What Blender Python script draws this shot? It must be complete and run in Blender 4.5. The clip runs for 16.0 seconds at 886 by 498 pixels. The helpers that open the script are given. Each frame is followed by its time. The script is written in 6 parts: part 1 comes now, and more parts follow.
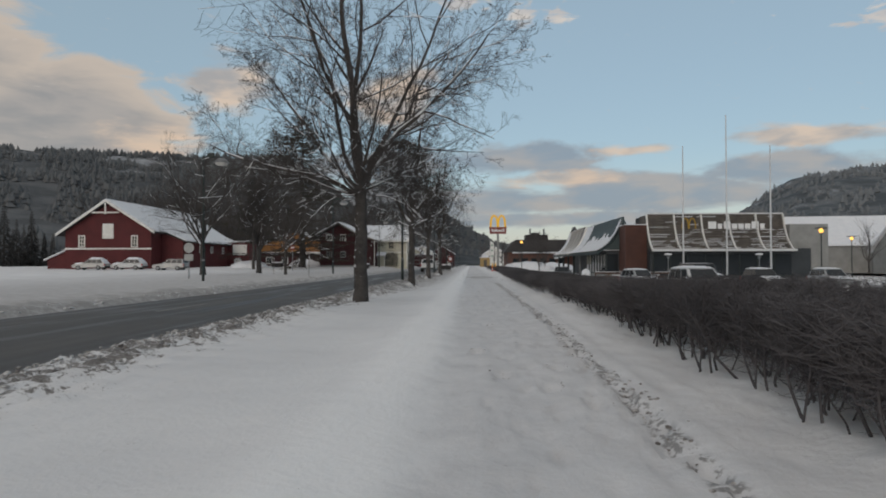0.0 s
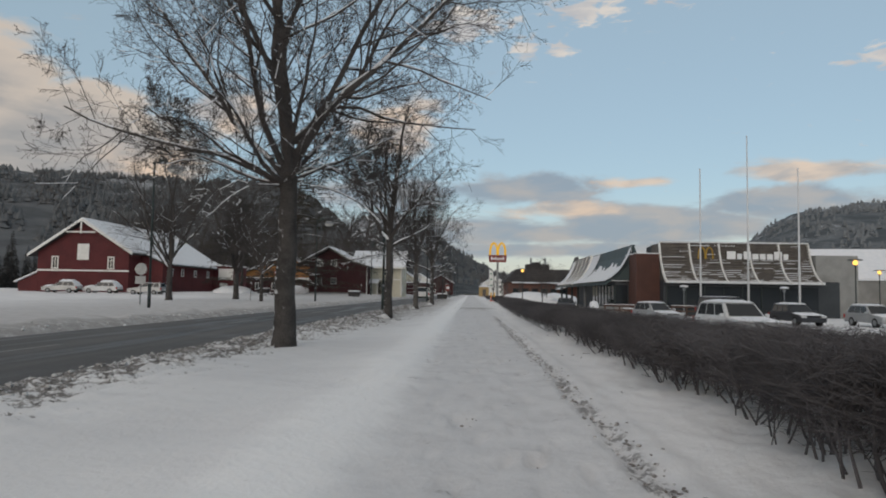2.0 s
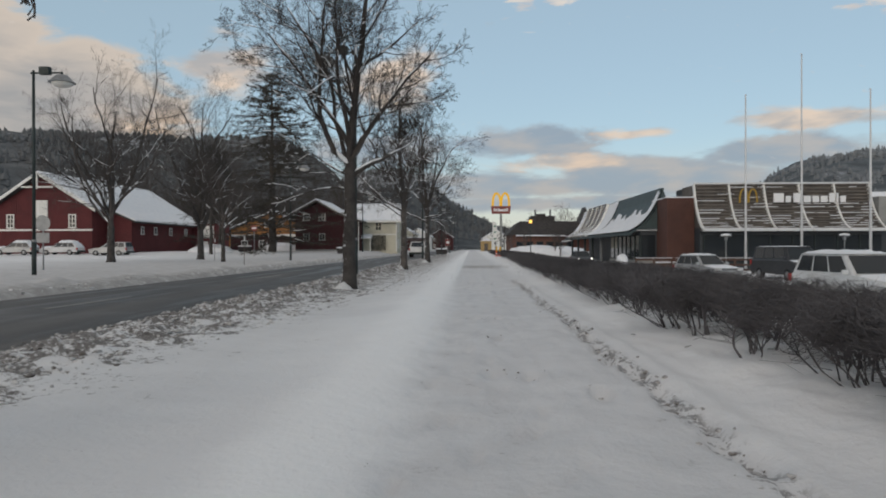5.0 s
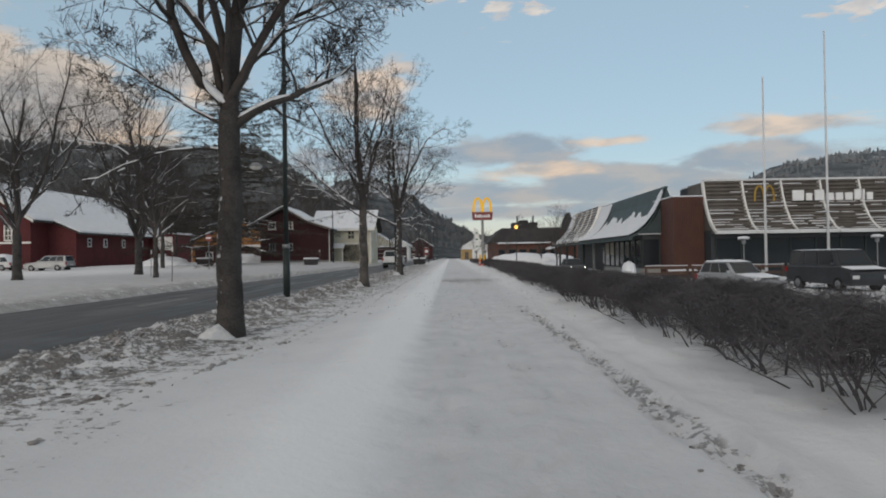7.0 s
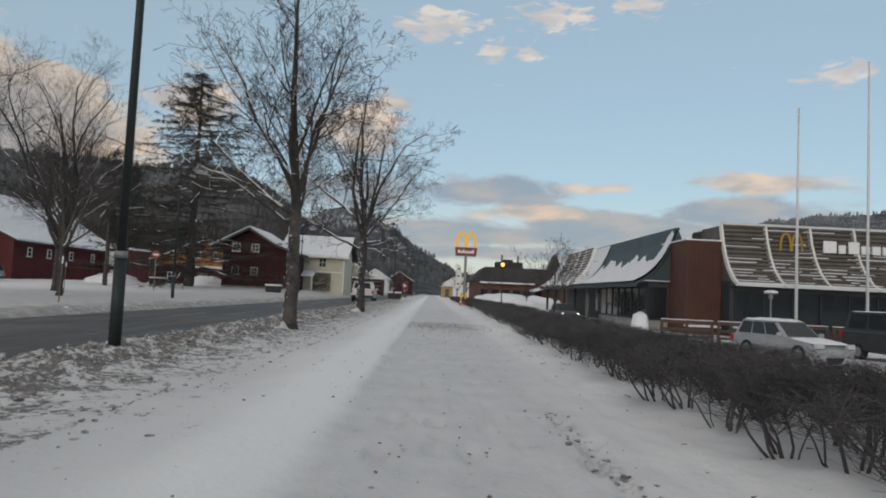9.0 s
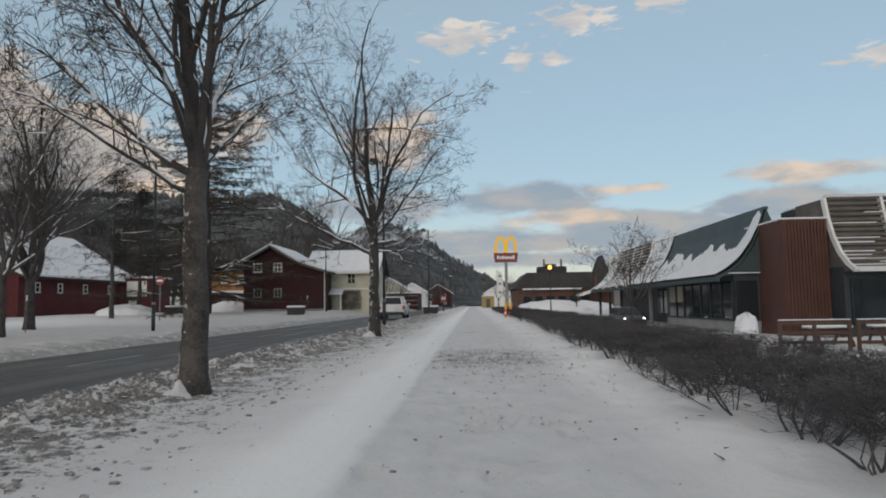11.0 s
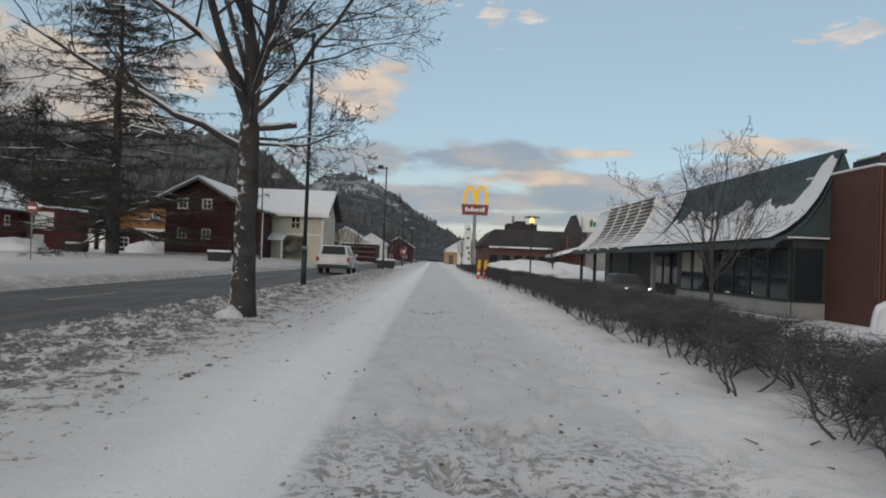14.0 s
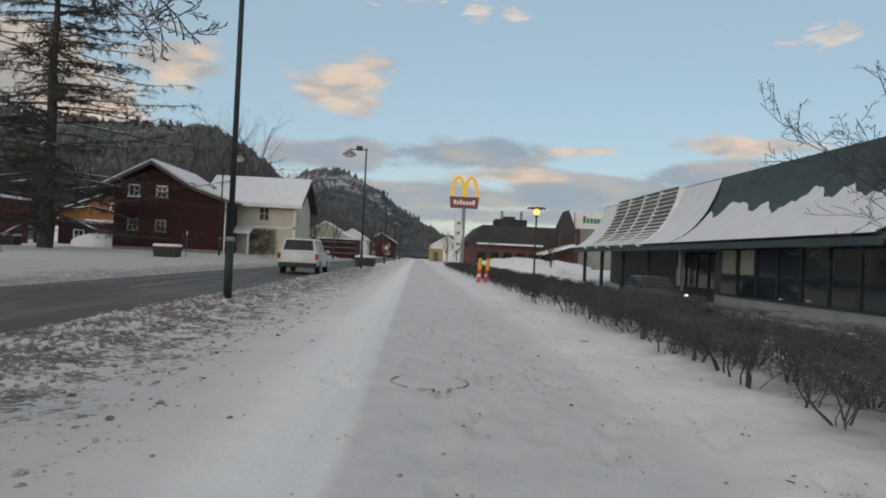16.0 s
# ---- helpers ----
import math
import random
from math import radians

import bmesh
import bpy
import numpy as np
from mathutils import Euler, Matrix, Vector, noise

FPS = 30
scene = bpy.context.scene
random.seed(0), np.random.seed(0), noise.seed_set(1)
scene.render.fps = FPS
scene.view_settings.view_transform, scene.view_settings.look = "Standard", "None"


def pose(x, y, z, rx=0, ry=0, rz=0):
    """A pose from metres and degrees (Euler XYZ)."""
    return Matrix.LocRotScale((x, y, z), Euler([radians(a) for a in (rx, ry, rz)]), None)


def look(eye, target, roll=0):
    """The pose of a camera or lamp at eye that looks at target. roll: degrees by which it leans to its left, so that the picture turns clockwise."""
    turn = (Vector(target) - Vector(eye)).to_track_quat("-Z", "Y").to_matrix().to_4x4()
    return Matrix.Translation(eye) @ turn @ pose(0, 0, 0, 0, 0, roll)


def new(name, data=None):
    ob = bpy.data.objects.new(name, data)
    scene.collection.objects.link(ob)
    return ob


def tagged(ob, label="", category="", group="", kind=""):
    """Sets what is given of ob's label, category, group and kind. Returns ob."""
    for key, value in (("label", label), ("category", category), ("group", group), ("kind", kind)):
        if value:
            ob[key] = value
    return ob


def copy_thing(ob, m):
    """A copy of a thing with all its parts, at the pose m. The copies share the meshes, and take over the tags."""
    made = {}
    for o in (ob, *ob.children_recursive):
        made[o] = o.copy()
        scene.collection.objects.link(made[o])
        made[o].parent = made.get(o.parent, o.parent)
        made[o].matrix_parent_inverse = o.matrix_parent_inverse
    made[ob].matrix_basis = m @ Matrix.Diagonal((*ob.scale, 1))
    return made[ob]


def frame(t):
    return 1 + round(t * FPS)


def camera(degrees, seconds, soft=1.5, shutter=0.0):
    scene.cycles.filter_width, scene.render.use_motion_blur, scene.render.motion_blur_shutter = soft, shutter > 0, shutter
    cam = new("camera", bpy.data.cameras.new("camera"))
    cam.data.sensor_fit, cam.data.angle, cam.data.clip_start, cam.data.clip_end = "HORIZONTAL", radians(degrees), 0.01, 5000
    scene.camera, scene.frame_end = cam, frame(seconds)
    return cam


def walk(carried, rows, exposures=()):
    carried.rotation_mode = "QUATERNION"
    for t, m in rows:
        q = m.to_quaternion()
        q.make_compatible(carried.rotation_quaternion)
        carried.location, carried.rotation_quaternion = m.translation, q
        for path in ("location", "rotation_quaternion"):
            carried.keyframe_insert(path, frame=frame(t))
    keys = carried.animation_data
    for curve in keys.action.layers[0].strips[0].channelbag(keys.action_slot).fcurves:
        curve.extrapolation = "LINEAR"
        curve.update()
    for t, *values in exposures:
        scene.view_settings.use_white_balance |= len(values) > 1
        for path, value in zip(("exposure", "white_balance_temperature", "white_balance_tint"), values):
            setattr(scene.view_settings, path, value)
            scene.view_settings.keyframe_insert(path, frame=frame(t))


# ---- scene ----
cam = camera(65.5, 16.0, soft=1.9)
METRES, EYE, TILT, LEAN, TURN = 57.75, 1.05, -1.9, 0.0, 2.3
ROWS = [
    (0.0, 0.0, 0.0, 0.0, 0.0, 3.1, 0.08),
    (0.5, 0.0033, 0.0285, 0.0005, -1.52, 3.93, -3.61),
    (1.0, 0.0063, 0.0556, 0.001, -0.74, 3.3, 1.39),
    (1.5, 0.0083, 0.0808, 0.0025, -0.72, 4.65, -0.67),
    (2.0, 0.0099, 0.1079, 0.0031, -0.07, 5.51, -0.9),
    (2.5, 0.0118, 0.1344, 0.004, 0.45, 5.52, -1.2),
    (3.0, 0.0123, 0.1614, 0.0048, 1.42, 4.58, -0.69),
    (3.5, 0.0125, 0.1887, 0.0053, 2.0, 3.31, 0.47),
    (4.0, 0.0124, 0.2166, 0.0064, 1.12, 2.32, 0.03),
    (6.5, 0.0155, 0.3787, 0.0114, -1.29, 1.64, 0.94),
    (7.0, 0.0171, 0.4096, 0.0127, -1.65, 2.52, 0.96),
    (7.5, 0.0189, 0.44, 0.0135, -2.36, 1.3, 0.67),
    (8.0, 0.0212, 0.471, 0.0141, -3.06, 4.39, -3.2),
    (10.5, 0.034, 0.6394, 0.0207, -1.93, 6.14, 0.35),
    (11.0, 0.0341, 0.6717, 0.0217, 0.12, 6.49, 0.89),
    (11.5, 0.0335, 0.705, 0.023, 0.77, 4.77, -2.23),
    (12.0, 0.0332, 0.7367, 0.0237, 0.71, 3.99, -2.22),
    (12.5, 0.0335, 0.7694, 0.025, -1.75, 2.79, -3.53),
    (13.0, 0.0354, 0.8009, 0.0263, -3.36, 2.83, -4.06),
    (13.5, 0.0371, 0.8337, 0.0274, -3.45, 3.44, -3.43),
    (14.0, 0.0392, 0.8662, 0.0286, -3.22, 2.77, -2.1),
    (14.5, 0.0401, 0.8995, 0.03, -3.68, 2.57, -1.15),
    (15.0, 0.0404, 0.932, 0.0314, -4.2, 2.24, -0.91),
    (15.5, 0.0402, 0.9651, 0.0328, -4.8, 2.92, -1.96),
    (16.0, 0.0399, 0.9979, 0.0337, -4.66, 2.55, -2.48),
]
walk(cam, [(t, pose(0, 0, EYE, TILT, LEAN, TURN) @ pose(METRES * x, METRES * y, METRES * z, 90 + pitch, roll, yaw)) for t, x, y, z, yaw, pitch, roll in ROWS],
     exposures=[(0.0, -0.25), (2.0, -0.12), (3.5, -0.05), (16.0, -0.06)])

# ---- world and light ----
SUN_EL, SUN_ROT = radians(14.0), radians(200.0)
world = bpy.data.worlds.new("dusk_sky")
scene.world = world
world.use_nodes = True


class Nodes:
    """Small helper to write node trees."""

    def __init__(self, tree, fresh=True):
        self.tree = tree
        if fresh:
            tree.nodes.clear()

    def add(self, kind, **props):
        n = self.tree.nodes.new(kind)
        for k, v in props.items():
            setattr(n, k, v)
        return n

    def link(self, a, b):
        self.tree.links.new(a, b)

    def put(self, socket, v):
        if isinstance(v, bpy.types.NodeSocket):
            self.link(v, socket)
        elif v is not None:
            socket.default_value = v

    def math(self, op, a, b=None, c=None, clamp=False):
        n = self.add("ShaderNodeMath", operation=op, use_clamp=clamp)
        for i, v in enumerate((a, b, c)):
            if v is not None:
                self.put(n.inputs[i], v)
        return n.outputs[0]

    def noise(self, vec, scale, detail=4.0, rough=0.55, distort=0.0):
        n = self.add("ShaderNodeTexNoise")
        if vec is not None:
            self.link(vec, n.inputs["Vector"])
        n.inputs["Scale"].default_value = scale
        n.inputs["Detail"].default_value = detail
        n.inputs["Roughness"].default_value = rough
        n.inputs["Distortion"].default_value = distort
        return n.outputs[0]

    def ramp(self, v, lo, hi, a=0.0, b=1.0):
        n = self.add("ShaderNodeMapRange", interpolation_type="SMOOTHSTEP")
        for i, x in enumerate((v, lo, hi, a, b)):
            self.put(n.inputs[i], x)
        return n.outputs[0]

    def mix(self, f, a, b, blend="MIX"):
        n = self.add("ShaderNodeMix", data_type="RGBA", blend_type=blend)
        self.put(n.inputs[0], f)
        for i, v in ((6, a), (7, b)):
            if isinstance(v, tuple) and len(v) == 3:
                v = (*v, 1.0)
            self.put(n.inputs[i], v)
        return n.outputs[2]


w = Nodes(world.node_tree)
sky = w.add("ShaderNodeTexSky", sky_type="NISHITA", sun_disc=False, sun_elevation=SUN_EL, sun_rotation=SUN_ROT, altitude=200.0, air_density=1.0, dust_density=0.6, ozone_density=2.0)
SKY = 0.13
coord = w.add("ShaderNodeTexCoord").outputs["Generated"]
sep = w.add("ShaderNodeSeparateXYZ")
w.link(coord, sep.inputs[0])
azim = w.math("MULTIPLY", w.math("ARCTAN2", sep.outputs[0], sep.outputs[1]), 57.2958)
elev = w.math("MULTIPLY", w.math("ARCSINE", sep.outputs[2]), 57.2958)
cvec = w.add("ShaderNodeCombineXYZ")
w.link(w.math("MULTIPLY", azim, 0.055), cvec.inputs[0])
w.link(w.math("MULTIPLY", elev, 0.17), cvec.inputs[1])
puff = w.noise(cvec.outputs[0], 2.6, 6.0, 0.58, 0.4)
tone = w.noise(cvec.outputs[0], 4.0, 4.0, 0.5, 0.3)


def bank(a0, e0, sa, se):
    """A soft bank of cloud round an azimuth and elevation in degrees."""
    u = w.math("DIVIDE", w.math("SUBTRACT", azim, a0), sa)
    v = w.math("DIVIDE", w.math("SUBTRACT", elev, e0), se)
    r = w.math("ADD", w.math("MULTIPLY", u, u), w.math("MULTIPLY", v, v))
    return w.math("POWER", 2.718, w.math("MULTIPLY", r, -1.0))


def heap(banks):
    total = None
    for args in banks:
        b = bank(*args)
        total = b if total is None else w.math("MAXIMUM", total, b)
    return total


grey_banks = heap([(4.5, 8.6, 7, 1.5), (-7, 8.0, 6, 1.5), (15, 5.6, 10, 2.0), (24, 7.2, 8, 1.5), (0, 5.0, 14, 1.3), (8, 3.6, 14, 0.8)])
warm_banks = heap([(-25, 9.2, 5, 2.0), (-20, 14, 4.0, 2.6), (-6.6, 13.6, 4.8, 3.0), (6.5, 6.9, 5, 0.8), (26, 9.3, 7, 0.9), (14, 9.0, 4, 0.6)])
puff_banks = heap([(-0.5, 21.8, 4.6, 1.5), (9.5, 22.4, 4.0, 1.3), (4.2, 19.7, 1.5, 0.9), (7.2, 19.6, 1.5, 0.7), (16.0, 23.0, 3.0, 0.8), (31.0, 17.0, 3.0, 0.9)])
small_puff = w.noise(cvec.outputs[0], 9.0, 6.0, 0.6, 0.5)
grey_amount = w.ramp(w.math("ADD", w.math("MULTIPLY", grey_banks, 0.95), w.math("MULTIPLY", w.math("SUBTRACT", puff, 0.5), 1.5)), 0.28, 0.66)
warm_amount = w.ramp(w.math("ADD", w.math("MULTIPLY", warm_banks, 0.85), w.math("MULTIPLY", w.math("SUBTRACT", puff, 0.5), 1.9)), 0.30, 0.75)
puff_amount = w.ramp(w.math("ADD", w.math("MULTIPLY", puff_banks, 0.8), w.math("MULTIPLY", w.math("SUBTRACT", small_puff, 0.5), 2.2)), 0.32, 0.72)
CLOUD_GREY, CLOUD_PINK, CLOUD_WARM = (0.30, 0.36, 0.43), (0.46, 0.43, 0.415), (0.82, 0.64, 0.49)
west_banks = heap([(-46, 12.0, 16, 9.0), (-31, 10.0, 9.0, 5.2)])
west_sum = w.math("ADD", w.math("MULTIPLY", west_banks, 1.2), w.math("MULTIPLY", w.math("SUBTRACT", puff, 0.5), 0.8))
west_amount = w.ramp(west_sum, 0.40, 0.58)
veil = w.ramp(elev, 9.0, 0.5)
base_sky = w.mix(1.0, sky.outputs[0], (SKY, SKY, SKY), "MULTIPLY")
base_sky = w.mix(0.6, base_sky, (0.475, 0.61, 0.675))
base_sky = w.mix(w.math("MULTIPLY", veil, 0.55), base_sky, (0.72, 0.66, 0.56))
col = w.mix(w.math("MULTIPLY", grey_amount, 0.85), base_sky, w.mix(w.ramp(tone, 0.35, 0.7), CLOUD_GREY, CLOUD_PINK))
# the big western bank: grey inside, cream where its edge thins out
west_tint = w.mix(w.ramp(tone, 0.35, 0.65), (0.36, 0.35, 0.345), (0.47, 0.43, 0.40))
west_tint = w.mix(w.ramp(west_sum, 1.0, 0.5), west_tint, (0.66, 0.56, 0.47))
col = w.mix(w.math("MULTIPLY", west_amount, 0.92), col, west_tint)
col = w.mix(w.math("MULTIPLY", warm_amount, 0.85), col, w.mix(w.ramp(tone, 0.35, 0.65), CLOUD_PINK, CLOUD_WARM))
col = w.mix(w.math("MULTIPLY", puff_amount, 0.85), col, w.mix(w.ramp(tone, 0.35, 0.65), (0.56, 0.54, 0.54), (0.80, 0.72, 0.64)))
# thin bright cloud added out of view, overhead and behind, to brighten the snow
high = w.math("MULTIPLY", w.ramp(elev, 22.0, 42.0), w.ramp(puff, 0.25, 0.6))
col = w.mix(w.math("MULTIPLY", high, 0.9), col, w.mix(w.ramp(tone, 0.35, 0.65), (0.48, 0.44, 0.41), (0.64, 0.56, 0.49)))
bg = w.add("ShaderNodeBackground")
w.link(col, bg.inputs[0])
bg.inputs[1].default_value = 1.0
w.link(bg.outputs[0], w.add("ShaderNodeOutputWorld").inputs[0])

sun = new("sun", bpy.data.lights.new("sun", "SUN"))
sun.data.energy, sun.data.angle, sun.data.color = 0.9, radians(40), (1.0, 0.82, 0.66)
sun.matrix_world = look((math.sin(SUN_ROT) * 300, math.cos(SUN_ROT) * 300, 300 * math.tan(SUN_EL)), (0, 0, 0))

# ---- materials ----


def material(name, a, b=None, scale=3.0, fine=40.0, rough=0.7, metal=0.0, bump=0.3, bump_size=0.02, lo=0.35, hi=0.65, coords="Object", vary=0.0, spec=0.4):
    """Two colours mixed by coarse and fine noise, with a fine relief."""
    m = bpy.data.materials.new(name)
    m.use_nodes = True
    n = Nodes(m.node_tree)
    out, bsdf = n.add("ShaderNodeOutputMaterial"), n.add("ShaderNodeBsdfPrincipled")
    n.link(bsdf.outputs[0], out.inputs[0])
    co = n.add("ShaderNodeTexCoord").outputs[coords]
    big, small = n.noise(co, scale, 5.0), n.noise(co, fine, 5.0, 0.6)
    f = n.ramp(n.math("ADD", n.math("MULTIPLY", big, 0.6), n.math("MULTIPLY", small, 0.4)), lo, hi)
    c = n.mix(f, a, b or tuple(x * 0.75 for x in a))
    if vary:
        rnd = n.add("ShaderNodeObjectInfo").outputs["Random"]
        c = n.mix(1.0, c, n.mix(rnd, (1 - vary,) * 3, (1 + vary,) * 3), "MULTIPLY")
    n.link(c, bsdf.inputs["Base Color"])
    n.put(bsdf.inputs["Roughness"], n.ramp(small, 0.2, 0.8, max(0.02, rough - 0.1), min(1.0, rough + 0.1)))
    bsdf.inputs["Metallic"].default_value = metal
    bsdf.inputs["Specular IOR Level"].default_value = spec
    if bump:
        bp = n.add("ShaderNodeBump")
        bp.inputs["Strength"].default_value = bump
        bp.inputs["Distance"].default_value = bump_size
        n.link(small, bp.inputs["Height"])
        n.link(bp.outputs[0], bsdf.inputs["Normal"])
    return m


def glowing(name, colour, strength):
    m = bpy.data.materials.new(name)
    m.use_nodes = True
    n = Nodes(m.node_tree)
    e = n.add("ShaderNodeEmission")
    e.inputs[0].default_value, e.inputs[1].default_value = (*colour, 1.0), strength
    n.link(e.outputs[0], n.add("ShaderNodeOutputMaterial").inputs[0])
    return m


def glass(name, tint=(0.02, 0.025, 0.03), rough=0.05):
    m = material(name, tint, tint, 1.0, 3.0, rough, 0.0, 0.0, spec=0.4)
    for node in m.node_tree.nodes:
        if node.type == "BSDF_PRINCIPLED":
            node.inputs["IOR"].default_value = 1.5
    return m


def ground_material():
    """Snow, with grit and earth in the ploughed edge of the road and worn patches on the path."""
    m = bpy.data.materials.new("snow_ground")
    m.use_nodes = True
    n = Nodes(m.node_tree)
    out, bsdf = n.add("ShaderNodeOutputMaterial"), n.add("ShaderNodeBsdfPrincipled")
    n.link(bsdf.outputs[0], out.inputs[0])
    co = n.add("ShaderNodeTexCoord").outputs["Object"]
    sp = n.add("ShaderNodeSeparateXYZ")
    n.link(co, sp.inputs[0])
    x, y = sp.outputs[0], sp.outputs[1]
    big, mid, small, tiny = n.noise(co, 0.35, 4), n.noise(co, 2.2, 5, 0.6), n.noise(co, 14, 5, 0.65), n.noise(co, 55, 3, 0.6)
    clean = n.mix(n.ramp(big, 0.35, 0.65), (0.82, 0.82, 0.83), (0.75, 0.75, 0.765))
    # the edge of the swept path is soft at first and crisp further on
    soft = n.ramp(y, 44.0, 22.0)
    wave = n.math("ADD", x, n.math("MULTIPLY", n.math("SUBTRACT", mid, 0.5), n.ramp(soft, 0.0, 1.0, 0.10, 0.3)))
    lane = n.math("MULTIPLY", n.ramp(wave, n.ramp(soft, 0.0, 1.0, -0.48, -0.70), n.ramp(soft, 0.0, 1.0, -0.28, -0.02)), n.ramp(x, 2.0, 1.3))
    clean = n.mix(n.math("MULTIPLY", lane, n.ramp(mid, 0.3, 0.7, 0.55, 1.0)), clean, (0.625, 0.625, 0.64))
    # shade of hill and trees painted into the snow across the road
    lawn_shade = n.math("MULTIPLY", n.ramp(x, -40.0, -11.5), n.ramp(x, -8.0, -9.5))
    clean = n.mix(n.math("MULTIPLY", lawn_shade, n.ramp(mid, 0.3, 0.7, 0.7, 1.0)), clean, (0.45, 0.44, 0.44))
    # whiter snow on the crest of the bank
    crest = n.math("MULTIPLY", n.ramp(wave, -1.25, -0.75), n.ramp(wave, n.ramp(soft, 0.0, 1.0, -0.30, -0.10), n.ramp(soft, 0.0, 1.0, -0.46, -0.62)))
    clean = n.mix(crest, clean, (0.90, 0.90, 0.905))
    # thin road dust on the verge
    dust = n.math("MULTIPLY", n.math("MULTIPLY", n.ramp(x, -0.9, -2.2), n.ramp(x, -5.2, -4.8)), n.math("MULTIPLY", n.ramp(y, 4.0, 50.0, 0.25, 1.0), n.ramp(mid, 0.3, 0.65, 0.7, 1.0)))
    clean = n.mix(dust, clean, (0.60, 0.595, 0.60))
    # ploughed, dirty snow along the road, wider further on
    reach = n.ramp(y, 8.0, 36.0, 0.8, 2.5)
    inside = n.ramp(n.math("SUBTRACT", x, -4.55), n.math("ADD", reach, 1.3), n.math("MULTIPLY", reach, 0.5))
    onside = n.ramp(x, -6.0, -4.9)
    stop = n.ramp(y, 125, 100)
    speck = n.math("ADD", n.math("MULTIPLY", small, 0.6), n.math("MULTIPLY", mid, 0.5))
    patchy = n.math("ADD", n.math("MULTIPLY", small, 0.42), n.math("ADD", n.math("MULTIPLY", mid, 0.43), n.math("MULTIPLY", tiny, 0.15)))
    dirt = n.math("MULTIPLY", n.math("MULTIPLY", onside, stop), n.ramp(n.math("SUBTRACT", patchy, n.math("MULTIPLY", n.math("SUBTRACT", 1.0, inside), 0.17)), 0.455, 0.505))
    far_edge = n.math("MULTIPLY", n.math("MULTIPLY", n.ramp(x, -11.4, -10.3), n.ramp(x, -8.5, -9.6)), n.ramp(speck, 0.38, 0.62))
    # worn cross strip on the path, and sparse grit beyond it
    cross = n.math("MULTIPLY", n.ramp(n.math("ABSOLUTE", n.math("SUBTRACT", y, 52.2)), 3.0, 0.5), n.math("MULTIPLY", n.ramp(x, -0.42, -0.25), n.ramp(x, 2.3, 1.3)))
    worn = n.math("MULTIPLY", cross, n.ramp(n.math("ADD", n.math("MULTIPLY", small, 0.62), n.math("ADD", n.math("MULTIPLY", mid, 0.30), n.math("MULTIPLY", tiny, 0.18))), 0.535, 0.59))
    tread = n.math("MULTIPLY", n.math("MULTIPLY", n.ramp(n.math("ABSOLUTE", n.math("SUBTRACT", x, n.ramp(y, 0.0, 14.0, 1.17, 1.40))), 0.12, 0.05), n.ramp(y, 38, 32)), n.ramp(n.math("ADD", n.math("MULTIPLY", mid, 0.35), n.math("MULTIPLY", small, 0.65)), 0.49, 0.55))
    grit = n.math("MULTIPLY", n.math("MULTIPLY", n.ramp(tiny, 0.64, 0.72), n.ramp(y, 30, 55, 0.0, 0.7)), n.math("MULTIPLY", n.ramp(x, -5, -4), n.ramp(x, 4, 2)))
    c = n.mix(n.math("MULTIPLY", dirt, 0.93), clean, n.mix(n.ramp(tiny, 0.42, 0.58), (0.098, 0.088, 0.082), (0.225, 0.21, 0.20)))
    c = n.mix(n.math("MULTIPLY", far_edge, 0.75), c, (0.26, 0.25, 0.24))
    c = n.mix(n.math("MULTIPLY", worn, 0.9), c, (0.20, 0.19, 0.18))
    c = n.mix(n.math("MULTIPLY", tread, 0.8), c, (0.21, 0.205, 0.205))
    scuff = n.math("MULTIPLY", n.math("MULTIPLY", n.ramp(x, -0.4, 0.0), n.ramp(x, 1.6, 1.0)), n.ramp(n.math("ADD", n.math("MULTIPLY", mid, 0.6), n.math("MULTIPLY", small, 0.4)), 0.60, 0.66))
    c = n.mix(n.math("MULTIPLY", scuff, 0.5), c, (0.40, 0.395, 0.39))
    c = n.mix(grit, c, (0.16, 0.14, 0.12))
    n.link(c, bsdf.inputs["Base Color"])
    bsdf.inputs["Roughness"].default_value = 0.85
    bsdf.inputs["Specular IOR Level"].default_value = 0.2
    bp = n.add("ShaderNodeBump")
    bp.inputs["Strength"].default_value, bp.inputs["Distance"].default_value = 0.4, 0.03
    n.link(n.math("ADD", small, n.math("MULTIPLY", mid, 1.2)), bp.inputs["Height"])
    n.link(bp.outputs[0], bsdf.inputs["Normal"])
    return m


